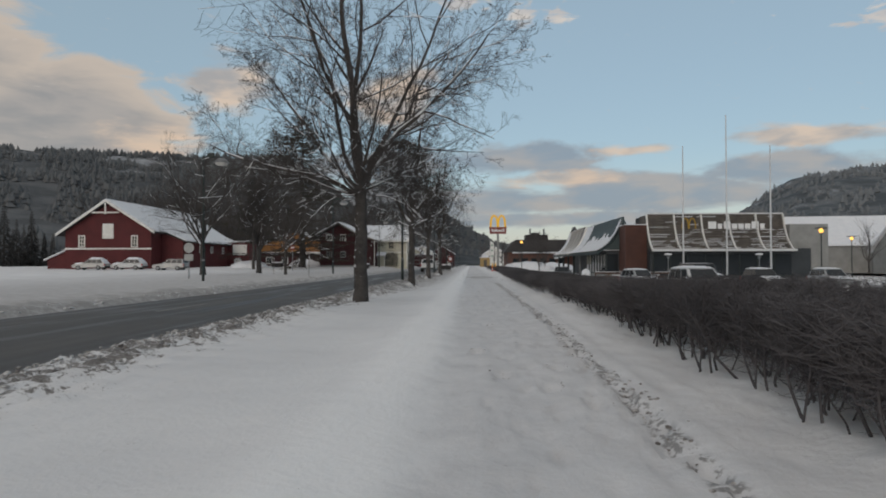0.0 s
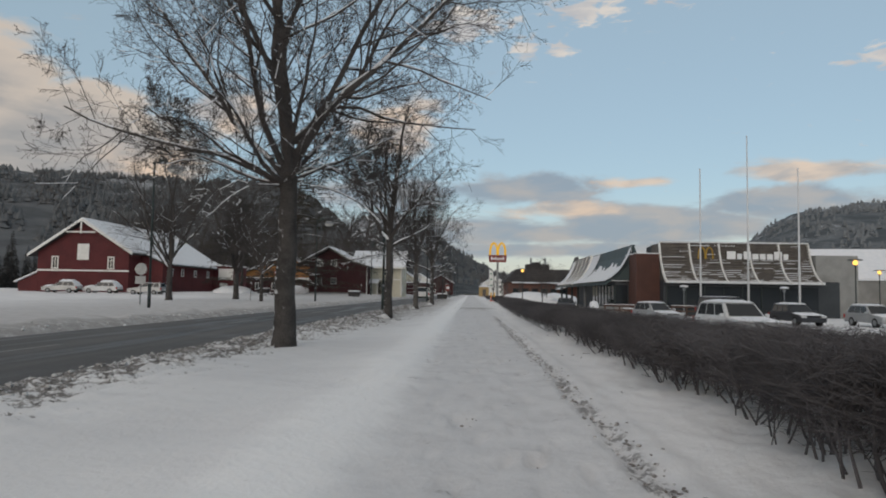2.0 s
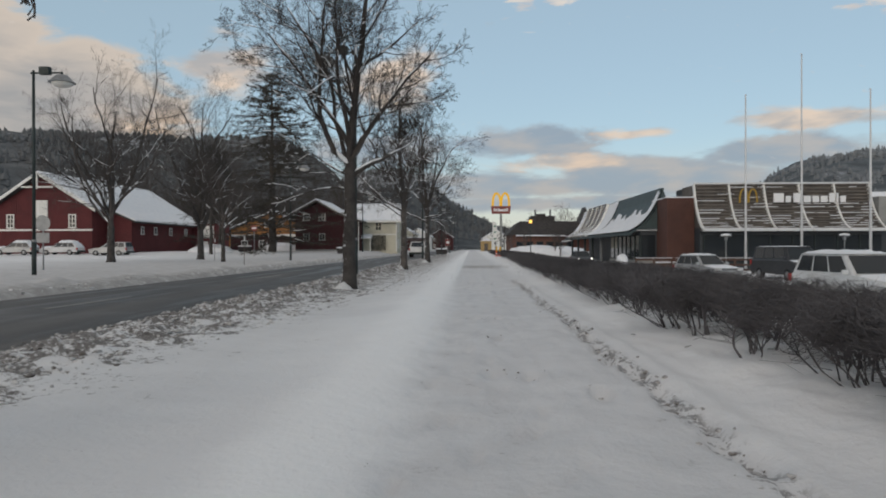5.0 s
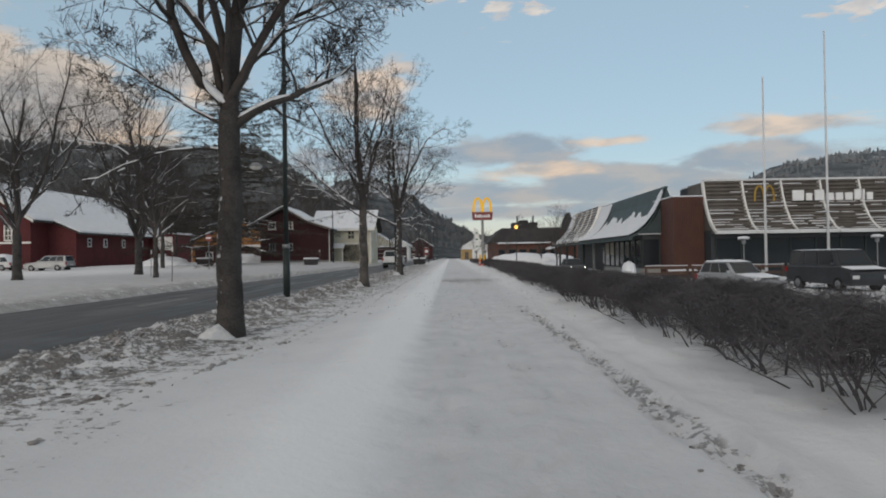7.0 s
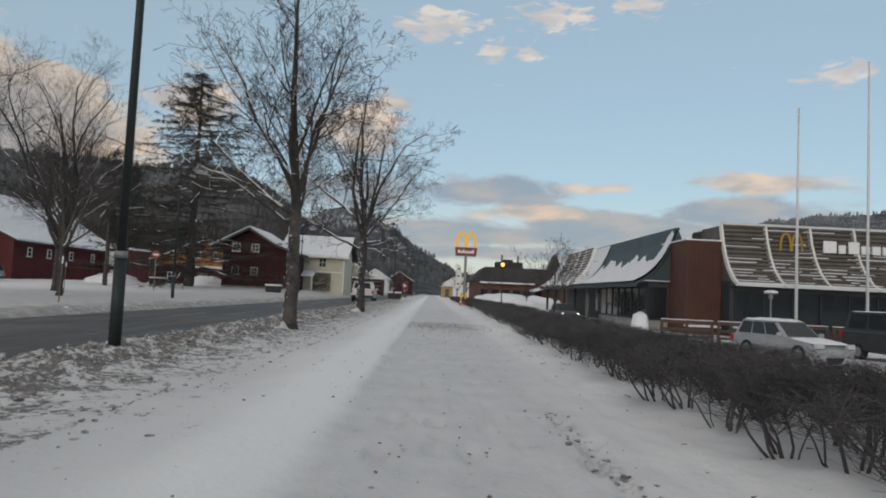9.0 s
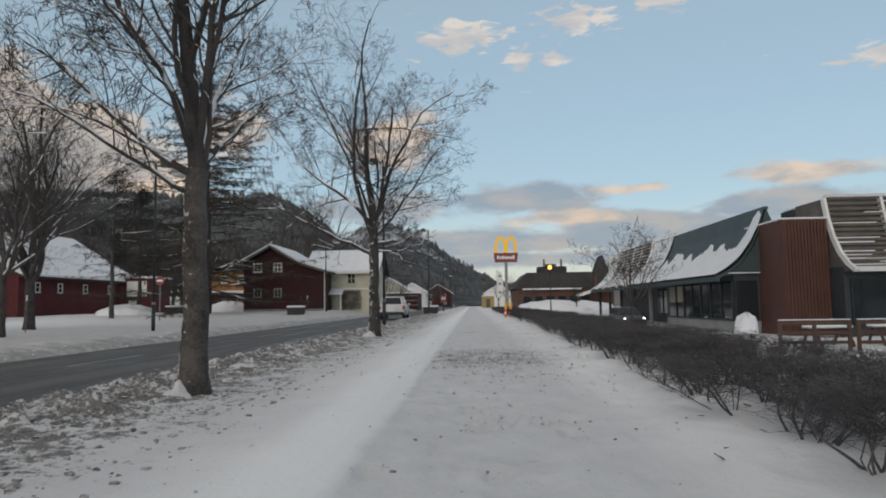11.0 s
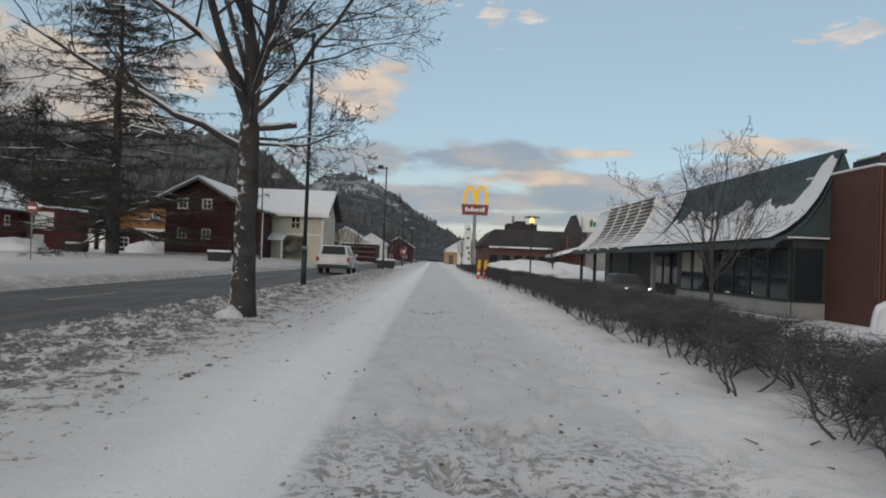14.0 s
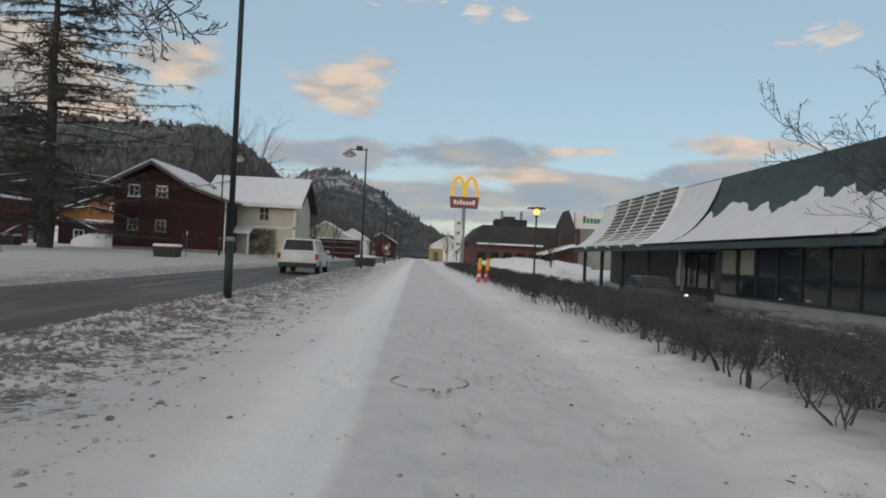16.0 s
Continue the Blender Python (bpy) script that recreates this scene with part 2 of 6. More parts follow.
def road_material():
    m = bpy.data.materials.new("wet_asphalt")
    m.use_nodes = True
    n = Nodes(m.node_tree)
    out, bsdf = n.add("ShaderNodeOutputMaterial"), n.add("ShaderNodeBsdfPrincipled")
    n.link(bsdf.outputs[0], out.inputs[0])
    co = n.add("ShaderNodeTexCoord").outputs["Object"]
    mp = n.add("ShaderNodeMapping")
    mp.inputs["Scale"].default_value = (1.0, 0.06, 1.0)
    n.link(co, mp.inputs[0])
    lanes, big, small = n.noise(mp.outputs[0], 1.4, 4), n.noise(co, 0.5, 4), n.noise(co, 60, 4, 0.65)
    c = n.mix(n.ramp(lanes, 0.4, 0.66), (0.055, 0.054, 0.055), (0.125, 0.123, 0.122))
    c = n.mix(n.math("MULTIPLY", n.ramp(big, 0.5, 0.75), 0.4), c, (0.2, 0.2, 0.21))
    n.link(c, bsdf.inputs["Base Color"])
    n.link(n.ramp(lanes, 0.35, 0.6, 0.42, 0.8), bsdf.inputs["Roughness"])
    bsdf.inputs["Specular IOR Level"].default_value = 0.3
    bp = n.add("ShaderNodeBump")
    bp.inputs["Strength"].default_value, bp.inputs["Distance"].default_value = 0.5, 0.01
    n.link(small, bp.inputs["Height"])
    n.link(bp.outputs[0], bsdf.inputs["Normal"])
    return m


def hill_material(name, wood_a, wood_b, snow, amount, scale, crest=120.0):
    """Wooded slope: dark conifers with snow showing between them."""
    m = bpy.data.materials.new(name)
    m.use_nodes = True
    n = Nodes(m.node_tree)
    out, bsdf = n.add("ShaderNodeOutputMaterial"), n.add("ShaderNodeBsdfPrincipled")
    n.link(bsdf.outputs[0], out.inputs[0])
    co = n.add("ShaderNodeTexCoord").outputs["Object"]
    sp = n.add("ShaderNodeSeparateXYZ")
    n.link(co, sp.inputs[0])
    height = sp.outputs[2]
    big, mid, fine = n.noise(co, scale, 5, 0.6), n.noise(co, scale * 5, 5, 0.65), n.noise(co, scale * 22, 5, 0.8)
    c = n.mix(n.ramp(mid, 0.4, 0.62), wood_a, wood_b)
    f = n.ramp(n.math("ADD", n.math("MULTIPLY", big, 0.35), n.math("ADD", n.math("MULTIPLY", mid, 0.3), n.math("ADD", n.math("MULTIPLY", fine, 0.40), n.ramp(height, crest * 0.25, crest, -0.03, 0.07)))), amount, amount + 0.1)
    n.link(n.mix(n.math("MULTIPLY", f, 0.85), c, snow), bsdf.inputs["Base Color"])
    bsdf.inputs["Roughness"].default_value = 0.95
    bsdf.inputs["Specular IOR Level"].default_value = 0.05
    bp = n.add("ShaderNodeBump")
    bp.inputs["Strength"].default_value, bp.inputs["Distance"].default_value = 0.5, 4.0
    n.link(fine, bp.inputs["Height"])
    n.link(bp.outputs[0], bsdf.inputs["Normal"])
    return m


SNOW_GROUND, ROAD = ground_material(), road_material()
SNOW = material("snow", (0.82, 0.83, 0.86), (0.74, 0.76, 0.80), 1.5, 18, 0.85, bump=0.4, bump_size=0.03, spec=0.2)
DRIFT = material("dusty_snow", (0.70, 0.70, 0.71), (0.58, 0.575, 0.58), 2.5, 20, 0.85, bump=0.5, bump_size=0.03, spec=0.2)
BARK = material("bark", (0.088, 0.080, 0.076), (0.042, 0.039, 0.038), 4, 45, 0.9, bump=0.9, bump_size=0.02, spec=0.15)
BARK_PALE = material("pale_bark", (0.135, 0.122, 0.112), (0.046, 0.042, 0.040), 3, 30, 0.9, bump=0.9, bump_size=0.02, spec=0.15)


def crusted(m, lo, hi):
    """Wind-blown snow stuck in patches to the bark, most on the side towards the road."""
    t = m.node_tree
    bsdf = [k for k in t.nodes if k.type == "BSDF_PRINCIPLED"][0]
    old = bsdf.inputs["Base Color"].links[0].from_socket
    n = Nodes(t, False)
    co = n.add("ShaderNodeTexCoord")
    sp = n.add("ShaderNodeSeparateXYZ")
    n.link(co.outputs["Normal"], sp.inputs[0])
    f = n.math("SUBTRACT", n.noise(co.outputs["Object"], 9.0, 5, 0.65), n.math("MULTIPLY", sp.outputs[0], 0.10))
    n.link(n.mix(n.math("MULTIPLY", n.ramp(f, lo, hi), 0.85), old, (0.66, 0.67, 0.69)), bsdf.inputs["Base Color"])


BARK_SNOWY = material("snow_crusted_bark", (0.088, 0.080, 0.076), (0.042, 0.039, 0.038), 4, 45, 0.9, bump=0.9, bump_size=0.02, spec=0.15)
crusted(BARK, 0.66, 0.71)
crusted(BARK_SNOWY, 0.60, 0.65)
crusted(BARK_PALE, 0.63, 0.68)
TWIG = material("twig", (0.098, 0.088, 0.084), (0.060, 0.054, 0.052), 2, 30, 0.9, bump=0.0, spec=0.15, vary=0.2)
HEDGE = material("hedge_twig", (0.120, 0.113, 0.119), (0.076, 0.072, 0.076), 2, 25, 0.9, bump=0.0, spec=0.1, vary=0.25)
NEEDLE = material("needle", (0.080, 0.068, 0.055), (0.046, 0.046, 0.040), 1, 20, 0.95, bump=0.0, spec=0.1)
WOODS = material("dark_woods", (0.060, 0.056, 0.054), (0.034, 0.036, 0.036), 0.3, 5, 0.95, bump=0.0, spec=0.1)
RED_WOOD = material("red_boards", (0.118, 0.026, 0.028), (0.085, 0.020, 0.022), 0.6, 9, 0.8, bump=0.3)
BROWN_WOOD = material("dark_red_boards", (0.060, 0.017, 0.019), (0.038, 0.013, 0.015), 0.6, 9, 0.8, bump=0.3)
WHITE_PAINT = material("white_paint", (0.78, 0.77, 0.74), (0.66, 0.65, 0.62), 1.5, 14, 0.6, bump=0.15)
CREAM = material("cream_boards", (0.60, 0.57, 0.46), (0.50, 0.47, 0.38), 0.8, 10, 0.75, bump=0.2)
OCHRE = material("ochre_boards", (0.36, 0.17, 0.055), (0.28, 0.125, 0.045), 0.8, 10, 0.75, bump=0.2)
GREEN_METAL = material("dark_green_cladding", (0.048, 0.072, 0.076), (0.036, 0.055, 0.059), 0.7, 12, 0.55, bump=0.1)
DARK_WALL = material("dark_wall", (0.044, 0.050, 0.056), (0.032, 0.037, 0.042), 0.8, 14, 0.6, bump=0.15)
CORTEN = material("rust_brown_cladding", (0.112, 0.050, 0.038), (0.078, 0.037, 0.030), 0.8, 16, 0.75, bump=0.3)
LOUVRE = material("grey_brown_slats", (0.15, 0.13, 0.115), (0.09, 0.08, 0.072), 1.2, 20, 0.7, bump=0.2)
STEEL = material("galvanised_steel", (0.30, 0.31, 0.32), (0.20, 0.21, 0.22), 2, 30, 0.5, 0.6, 0.15)
DARK_STEEL = material("dark_green_pole", (0.030, 0.042, 0.042), (0.020, 0.028, 0.028), 2, 25, 0.55, 0.2, 0.15)
POLE_WHITE = material("white_pole", (0.66, 0.67, 0.68), (0.56, 0.57, 0.58), 2, 20, 0.45, 0.0, 0.05)
GLASS = glass("dark_glass")
BRICK = material("brick", (0.16, 0.075, 0.055), (0.11, 0.055, 0.045), 0.6, 14, 0.85, bump=0.3)
SLATE = material("dark_roof", (0.055, 0.050, 0.050), (0.035, 0.033, 0.034), 0.5, 12, 0.8, bump=0.3)
CONCRETE = material("concrete", (0.30, 0.30, 0.29), (0.22, 0.22, 0.215), 0.8, 18, 0.85, bump=0.3)
SIGN_RED = material("sign_red", (0.24, 0.06, 0.05), (0.19, 0.048, 0.042), 1, 10, 0.5, bump=0.05)
DULL_YELLOW = material("unlit_yellow_sign", (0.42, 0.27, 0.04), (0.34, 0.21, 0.035), 1, 10, 0.5, bump=0.05)
PALE_YELLOW = material("pale_yellow_boards", (0.46, 0.33, 0.15), (0.38, 0.27, 0.12), 1, 10, 0.7, bump=0.2)
BLIND = material("beige_blind", (0.30, 0.27, 0.22), (0.22, 0.20, 0.16), 1, 8, 0.7, bump=0.1)
YELLOW = material("yellow_plastic", (0.80, 0.46, 0.03), (0.72, 0.40, 0.03), 1, 10, 0.4, bump=0.05)
ORANGE = material("orange_plastic", (0.75, 0.10, 0.03), (0.65, 0.08, 0.03), 2, 20, 0.5, bump=0.05)
GREEN_SIGN = material("sign_green", (0.03, 0.20, 0.12), (0.025, 0.17, 0.10), 1, 10, 0.5, bump=0.05)
LETTER = material("white_sign_letter", (0.80, 0.80, 0.80), (0.74, 0.74, 0.75), 1, 10, 0.5, bump=0.05)
RUBBER = material("rubber", (0.020, 0.020, 0.021), (0.014, 0.014, 0.014), 5, 60, 0.85, bump=0.3)
LAMP_GLOW = glowing("lamp_glow", (1.0, 0.56, 0.12), 2.2)
ARCH_GLOW = glowing("lit_yellow_sign", (1.0, 0.55, 0.05), 0.75)
# distance haze is put into these colours: paler, bluer woods and snow
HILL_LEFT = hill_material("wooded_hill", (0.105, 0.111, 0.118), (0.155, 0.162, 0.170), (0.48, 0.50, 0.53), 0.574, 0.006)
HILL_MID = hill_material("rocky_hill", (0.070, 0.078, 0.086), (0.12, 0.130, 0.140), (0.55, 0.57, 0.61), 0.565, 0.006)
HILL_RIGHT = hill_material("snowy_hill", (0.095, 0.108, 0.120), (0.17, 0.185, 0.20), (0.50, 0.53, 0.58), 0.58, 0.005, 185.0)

# ---- mesh helpers ----


def mesh_object(name, verts, faces, mat, parent=None, label="", smooth=False):
    me = bpy.data.meshes.new(name)
    me.from_pydata(verts, [], faces)
    me.materials.append(mat)
    if smooth:
        me.polygons.foreach_set("use_smooth", [True] * len(me.polygons))
    me.update()
    ob = new(name, me)
    if parent:
        ob.parent = parent
    return tagged(ob, label)


def part(name, bm, mat, parent, label="", bevel=0.0, smooth=False):
    """Links a bmesh as one mesh object under a thing or a part."""
    if bevel:
        bmesh.ops.bevel(bm, geom=bm.edges[:], offset=bevel, segments=1, affect="EDGES", clamp_overlap=True)
    bmesh.ops.recalc_face_normals(bm, faces=bm.faces[:])
    me = bpy.data.meshes.new(name)
    bm.to_mesh(me)
    bm.free()
    me.materials.append(mat)
    if smooth:
        me.polygons.foreach_set("use_smooth", [True] * len(me.polygons))
    ob = new(name, me)
    ob.parent = parent
    return tagged(ob, label)


def thing(name, x, y, z, rz, label, category, group="", kind=""):
    ob = new(name)
    ob.matrix_world = pose(x, y, z, 0, 0, rz)
    ob.empty_display_size = 0.3
    return tagged(ob, label, category, group, kind)


def box(x0, x1, y0, y1, z0, z1, bm=None):
    bm = bm or bmesh.new()
    bmesh.ops.create_cube(bm, size=1.0, matrix=Matrix.LocRotScale(((x0 + x1) / 2, (y0 + y1) / 2, (z0 + z1) / 2), None, (x1 - x0, y1 - y0, z1 - z0)))
    return bm


def prism(pts, lo, hi, axis="y", bm=None):
    """A solid with outline pts, extruded along an axis. Outline in (x, z) for y, (y, z) for x, (x, y) for z."""
    bm = bm or bmesh.new()

    def at(p, h):
        return {"y": (p[0], h, p[1]), "x": (h, p[0], p[1]), "z": (p[0], p[1], h)}[axis]
    a, b = [bm.verts.new(at(p, lo)) for p in pts], [bm.verts.new(at(p, hi)) for p in pts]
    bm.faces.new(a)
    bm.faces.new(b[::-1])
    for i in range(len(pts)):
        j = (i + 1) % len(pts)
        bm.faces.new((a[i], b[i], b[j], a[j]))
    return bm


def rod(p, q, r0, r1=None, sides=10, bm=None, caps=True):
    """A round bar from p to q."""
    bm = bm or bmesh.new()
    p, q = Vector(p), Vector(q)
    m = Matrix.Translation((p + q) / 2) @ (q - p).to_track_quat("Z", "Y").to_matrix().to_4x4()
    bmesh.ops.create_cone(bm, cap_ends=caps, segments=sides, radius1=r0, radius2=r0 if r1 is None else r1, depth=(q - p).length, matrix=m)
    return bm


def ball(c, r, scale=(1, 1, 1), bm=None, subdiv=2):
    bm = bm or bmesh.new()
    bmesh.ops.create_icosphere(bm, subdivisions=subdiv, radius=r, matrix=Matrix.LocRotScale(c, None, scale))
    return bm


def smooth01(a, b, v):
    t = np.clip((np.asarray(v, dtype=float) - a) / (b - a), 0, 1)
    return t * t * (3 - 2 * t)


def wave_noise(x, y, seed, size, octaves=4):
    """Smooth random relief from many sines, about -1 to 1."""
    rng = np.random.default_rng(seed)
    total, amp = np.zeros_like(np.asarray(x, dtype=float) + np.asarray(y, dtype=float)), 1.0
    for _ in range(octaves):
        for _ in range(5):
            a = rng.uniform(0, math.tau)
            k = math.tau / size * rng.uniform(0.6, 1.5)
            total = total + amp * 0.35 * np.sin(k * (x * math.cos(a) + y * math.sin(a)) + rng.uniform(0, math.tau))
        size, amp = size / 2.1, amp * 0.55
    return total


# ---- ground ----
CLOD = material("dirty_snow_lump", (0.50, 0.49, 0.488), (0.16, 0.145, 0.137), 3.0, 30, 0.9, bump=0.6, spec=0.15, lo=0.42, hi=0.58)
CRUST = material("crusted_verge_snow", (0.60, 0.595, 0.595), (0.30, 0.285, 0.275), 2.0, 24, 0.9, bump=0.6, spec=0.15, lo=0.40, hi=0.60)
ROAD_R, ROAD_L = -4.6, -10.0


# footprints trodden into the path and the snow beside it
walker = random.Random(12)
FOOTPRINTS = [(1.95 + 0.12 * math.sin(0.4 * k) + (0.09 if k % 2 else -0.09), 46.0 + 0.72 * k + walker.uniform(-0.08, 0.08)) for k in range(34)]
FOOTPRINTS += [(walker.gauss(0.75, 0.5), walker.uniform(44, 73)) for _ in range(130)]
TRAIL = [(1.17 + 0.23 * min(1.0, 0.36 * k / 14) + walker.gauss(0, 0.05), 1.0 + 0.36 * k + walker.uniform(-0.07, 0.07)) for k in range(100)]
FOOTPRINTS += [(walker.gauss(0.6, 0.4), walker.uniform(3, 46)) for _ in range(40)]


def ground_height(x, y):
    """Height of the snow surface."""
    x, y = np.asarray(x, dtype=float), np.asarray(y, dtype=float)
    z = 0.0 * x + 0.0 * y
    near = smooth01(140, 100, y) * smooth01(-25, 0, y)
    # ploughed path, its soft bank and the verge
    crisp = smooth01(38, 46, y)
    foot = np.clip((-0.15 - 0.23 * crisp + 0.03 * np.sin(y * 0.9) - x) / (0.5 - 0.32 * crisp), 0, 1)
    z = z + near * 0.06 * foot * foot * (3 - 2 * foot) * smooth01(-1.7, -0.8, x)
    verge = smooth01(-4.7, -4.0, x) * smooth01(-0.55, -0.9, x)
    z = z + near * verge * (0.02 + 0.018 * wave_noise(x, y, 3, 2.5))
    rough = smooth01(-4.9, -4.3, x) * smooth01(-2.0 - 0.4, -3.6, x)
    z = z + near * rough * (0.045 + 0.015 * smooth01(15, 35, y)) * wave_noise(x, y, 5, 0.42, 4)
    path = smooth01(-0.55, -0.3, x) * smooth01(2.4, 2.1, x)
    z = z + near * path * (0.008 * wave_noise(x, y, 7, 0.9) + 0.010 * wave_noise(x * 2.2, y * 0.25, 9, 1.6, 2))
    mid_x = 1.17 + 0.23 * smooth01(0, 14, y)
    trail = np.exp(-((x - mid_x - 0.04 * np.sin(y * 1.3)) / 0.10) ** 2) * smooth01(38, 30, y) * smooth01(-0.1, 0.6, wave_noise(x, y, 11, 0.45, 2))
    prints = smooth01(0.75, 1.1, wave_noise(x * 1.3, y, 31, 0.42, 2)) * smooth01(0.7, 0.4, np.abs(x - 0.35 - 0.25 * np.sin(y * 0.21)))
    z = z - near * 0.035 * prints
    for marks, deep in ((FOOTPRINTS, 0.07), (TRAIL, 0.055)):
        for fx, fy in marks:
            r = ((x - fx) / 0.075) ** 4 + ((y - fy) / 0.15) ** 4
            if np.min(r) < 12.0:
                z = z - deep * np.exp(-r) + 0.018 * np.exp(-(np.sqrt(r) - 1.6) ** 2 * 4.0)
    z = z - near * 0.05 * trail + near * 0.02 * np.exp(-((x - mid_x - 0.2) / 0.08) ** 2) * smooth01(38, 30, y)
    z = z + near * smooth01(1.5, 2.6, x) * smooth01(5.0, 4.2, x) * (0.06 + 0.03 * wave_noise(x, y, 13, 1.1))
    # car park lies lower behind the hedge
    z = z - 0.9 * smooth01(4.4, 6.8, x) * smooth01(135, 105, y) * smooth01(-40, -20, y) * smooth01(90, 60, x)
    # road bed
    z = z - 0.16 * smooth01(ROAD_L - 0.25, ROAD_L + 0.15, x) * smooth01(ROAD_R + 0.25, ROAD_R - 0.15, x)
    # ploughed bank and lawn across the road
    bank_l = np.exp(-((x - ROAD_L + 1.2) / 0.8) ** 2)
    z = z + bank_l * (0.10 + 0.07 * wave_noise(x, y, 15, 2.2))
    z = z + smooth01(-11.5, -15, x) * (0.05 * wave_noise(x, y, 17, 6) + 0.5 * smooth01(85, 116, y))
    return z


def grid_lines(stops):
    out = [stops[0][0]]
    for (a, _), (b, step) in zip(stops, stops[1:]):
        n = max(1, round((b - a) / step))
        out += [a + (b - a) * (i + 1) / n for i in range(n)]
    return np.array(out)


def sheet(name, xs, ys, height, mat):
    gx, gy = np.meshgrid(xs, ys)
    co = np.stack([gx, gy, height(gx, gy)], -1).reshape(-1, 3)
    nx, ny = len(xs), len(ys)
    i = (np.arange(ny - 1)[:, None] * nx + np.arange(nx - 1)[None]).ravel()
    quads = np.stack([i, i + 1, i + nx + 1, i + nx], -1)
    me = bpy.data.meshes.new(name)
    me.vertices.add(len(co))
    me.vertices.foreach_set("co", co.ravel())
    me.loops.add(quads.size)
    me.loops.foreach_set("vertex_index", quads.ravel())
    me.polygons.add(len(quads))
    me.polygons.foreach_set("loop_start", np.arange(0, quads.size, 4))
    me.polygons.foreach_set("use_smooth", np.ones(len(quads), dtype=bool))
    me.update(calc_edges=True)
    me.validate()
    me.materials.append(mat)
    return new(name, me)


xs = grid_lines([(-3500, 0), (-300, 400), (-60, 20), (-14, 1.5), (-5.2, 0.25), (-0.6, 0.085), (2.6, 0.045), (3.4, 0.08), (7, 0.25), (60, 3), (300, 24), (3500, 400)])
ys = grid_lines([(-400, 0), (-20, 60), (1, 1), (44, 0.12), (74, 0.09), (110, 0.35), (160, 2), (400, 20), (4500, 400)])
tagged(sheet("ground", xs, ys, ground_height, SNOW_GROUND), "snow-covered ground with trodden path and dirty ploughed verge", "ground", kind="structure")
road_xs, road_ys = grid_lines([(ROAD_L - 0.4, 0), (ROAD_R + 0.4, 0.4)]), grid_lines([(-60, 0), (420, 4)])
tagged(sheet("road", road_xs, road_ys, lambda x, y: -0.07 + 0.05 * smooth01(3.0, 0, np.abs(x - (ROAD_L + ROAD_R) / 2)) - 0.05 + 0 * y, ROAD), "damp grey asphalt road with pale dried lanes", "road", kind="structure")


def slope_point(A, S, d0, d1, crest, seed):
    """A point of a slope at bearing A (radians) and share S of the way from foot to crest."""
    D = d0 + (d1 - d0) * S
    px, py = D * np.sin(A), 40 + D * np.cos(A)
    top = np.tan(np.radians(crest(np.degrees(A)))) * d1
    rise = np.where(S <= 1, smooth01(-0.25, 1.0, S) * 1.0, 1.0 - (S - 1) * 2.0) - float(smooth01(-0.25, 1.0, 0.0)) * (1 - np.clip(S, 0, 1))
    z = top * rise + (wave_noise(px, py, seed, 340, 4) * 0.008 + wave_noise(px, py, seed + 1, 30, 3) * 0.0008) * d1 * np.clip(S, 0, 1) * np.clip(top / (d1 * 0.06), 0, 1) - 3 * (S < 0.02)
    return px, py, z


def hill(name, a0, a1, d0, d1, crest, mat, seed, label):
    """A slope between two bearings (degrees from +y), from its foot at d0 to its crest at d1."""
    A, S = np.meshgrid(np.radians(np.linspace(a0, a1, 260)), np.linspace(0, 1.25, 46))
    co = np.stack(slope_point(A, S, d0, d1, crest, seed), -1).reshape(-1, 3)
    ny, nx = A.shape
    faces = [(j * nx + i, j * nx + i + 1, (j + 1) * nx + i + 1, (j + 1) * nx + i) for j in range(ny - 1) for i in range(nx - 1)]
    ob = mesh_object(name, [tuple(p) for p in co], faces, mat, smooth=True)
    return tagged(ob, label, "hill", kind="structure")


def hill_woods(name, a0, a1, d0, d1, crest, seed, count, tall, mat, label, bare=0.0):
    """Trees standing on a slope in loose stands: ragged little crowns, far too many to count."""
    rng = np.random.default_rng(seed + 500)
    A, S = np.radians(rng.uniform(a0, a1, count)), rng.uniform(0.0, 1.0, count) ** 0.8
    px, py, pz = slope_point(A, S, d0, d1, crest, seed)
    stand = wave_noise(px, py, seed + 9, d1 * 0.09, 3)
    verts, faces = [], []
    for x, y, z, k in zip(px, py, pz, stand):
        if k < bare + rng.normal(0, 0.25) or z < 1.0:
            continue
        h = tall * rng.uniform(0.55, 1.15)
        r = h * rng.uniform(0.28, 0.50)
        for z0, z1, q in ((0.0, 0.55, 1.0), (0.35, 1.0, 0.68)):
            base, turn = len(verts), rng.uniform(0, 6.28)
            for i in range(5):
                t = turn + 1.2566 * i
                e = r * q * rng.uniform(0.6, 1.25)
                verts.append((x + e * math.cos(t), y + e * math.sin(t), z - 0.5 + h * (z0 + rng.uniform(0, 0.12))))
            verts.append((x + rng.normal(0, 0.1) * r, y, z - 0.5 + h * z1))
            faces += [(base + i, base + (i + 1) % 5, base + 5) for i in range(5)]
    return tagged(mesh_object(name, verts, faces, mat), label, "woods", kind="stuff")


def crest_west(a):
    return 8.1 * smooth01(-3, -17, a) - 0.5 * smooth01(-18, -24, a) * smooth01(-36, -28, a)


def crest_north(a):
    return 5.0 * np.exp(-((a + 7.0) / 6.6) ** 2) + 0.9


def crest_east(a):
    return 6.2 * smooth01(13.5, 29, a) + 0.2


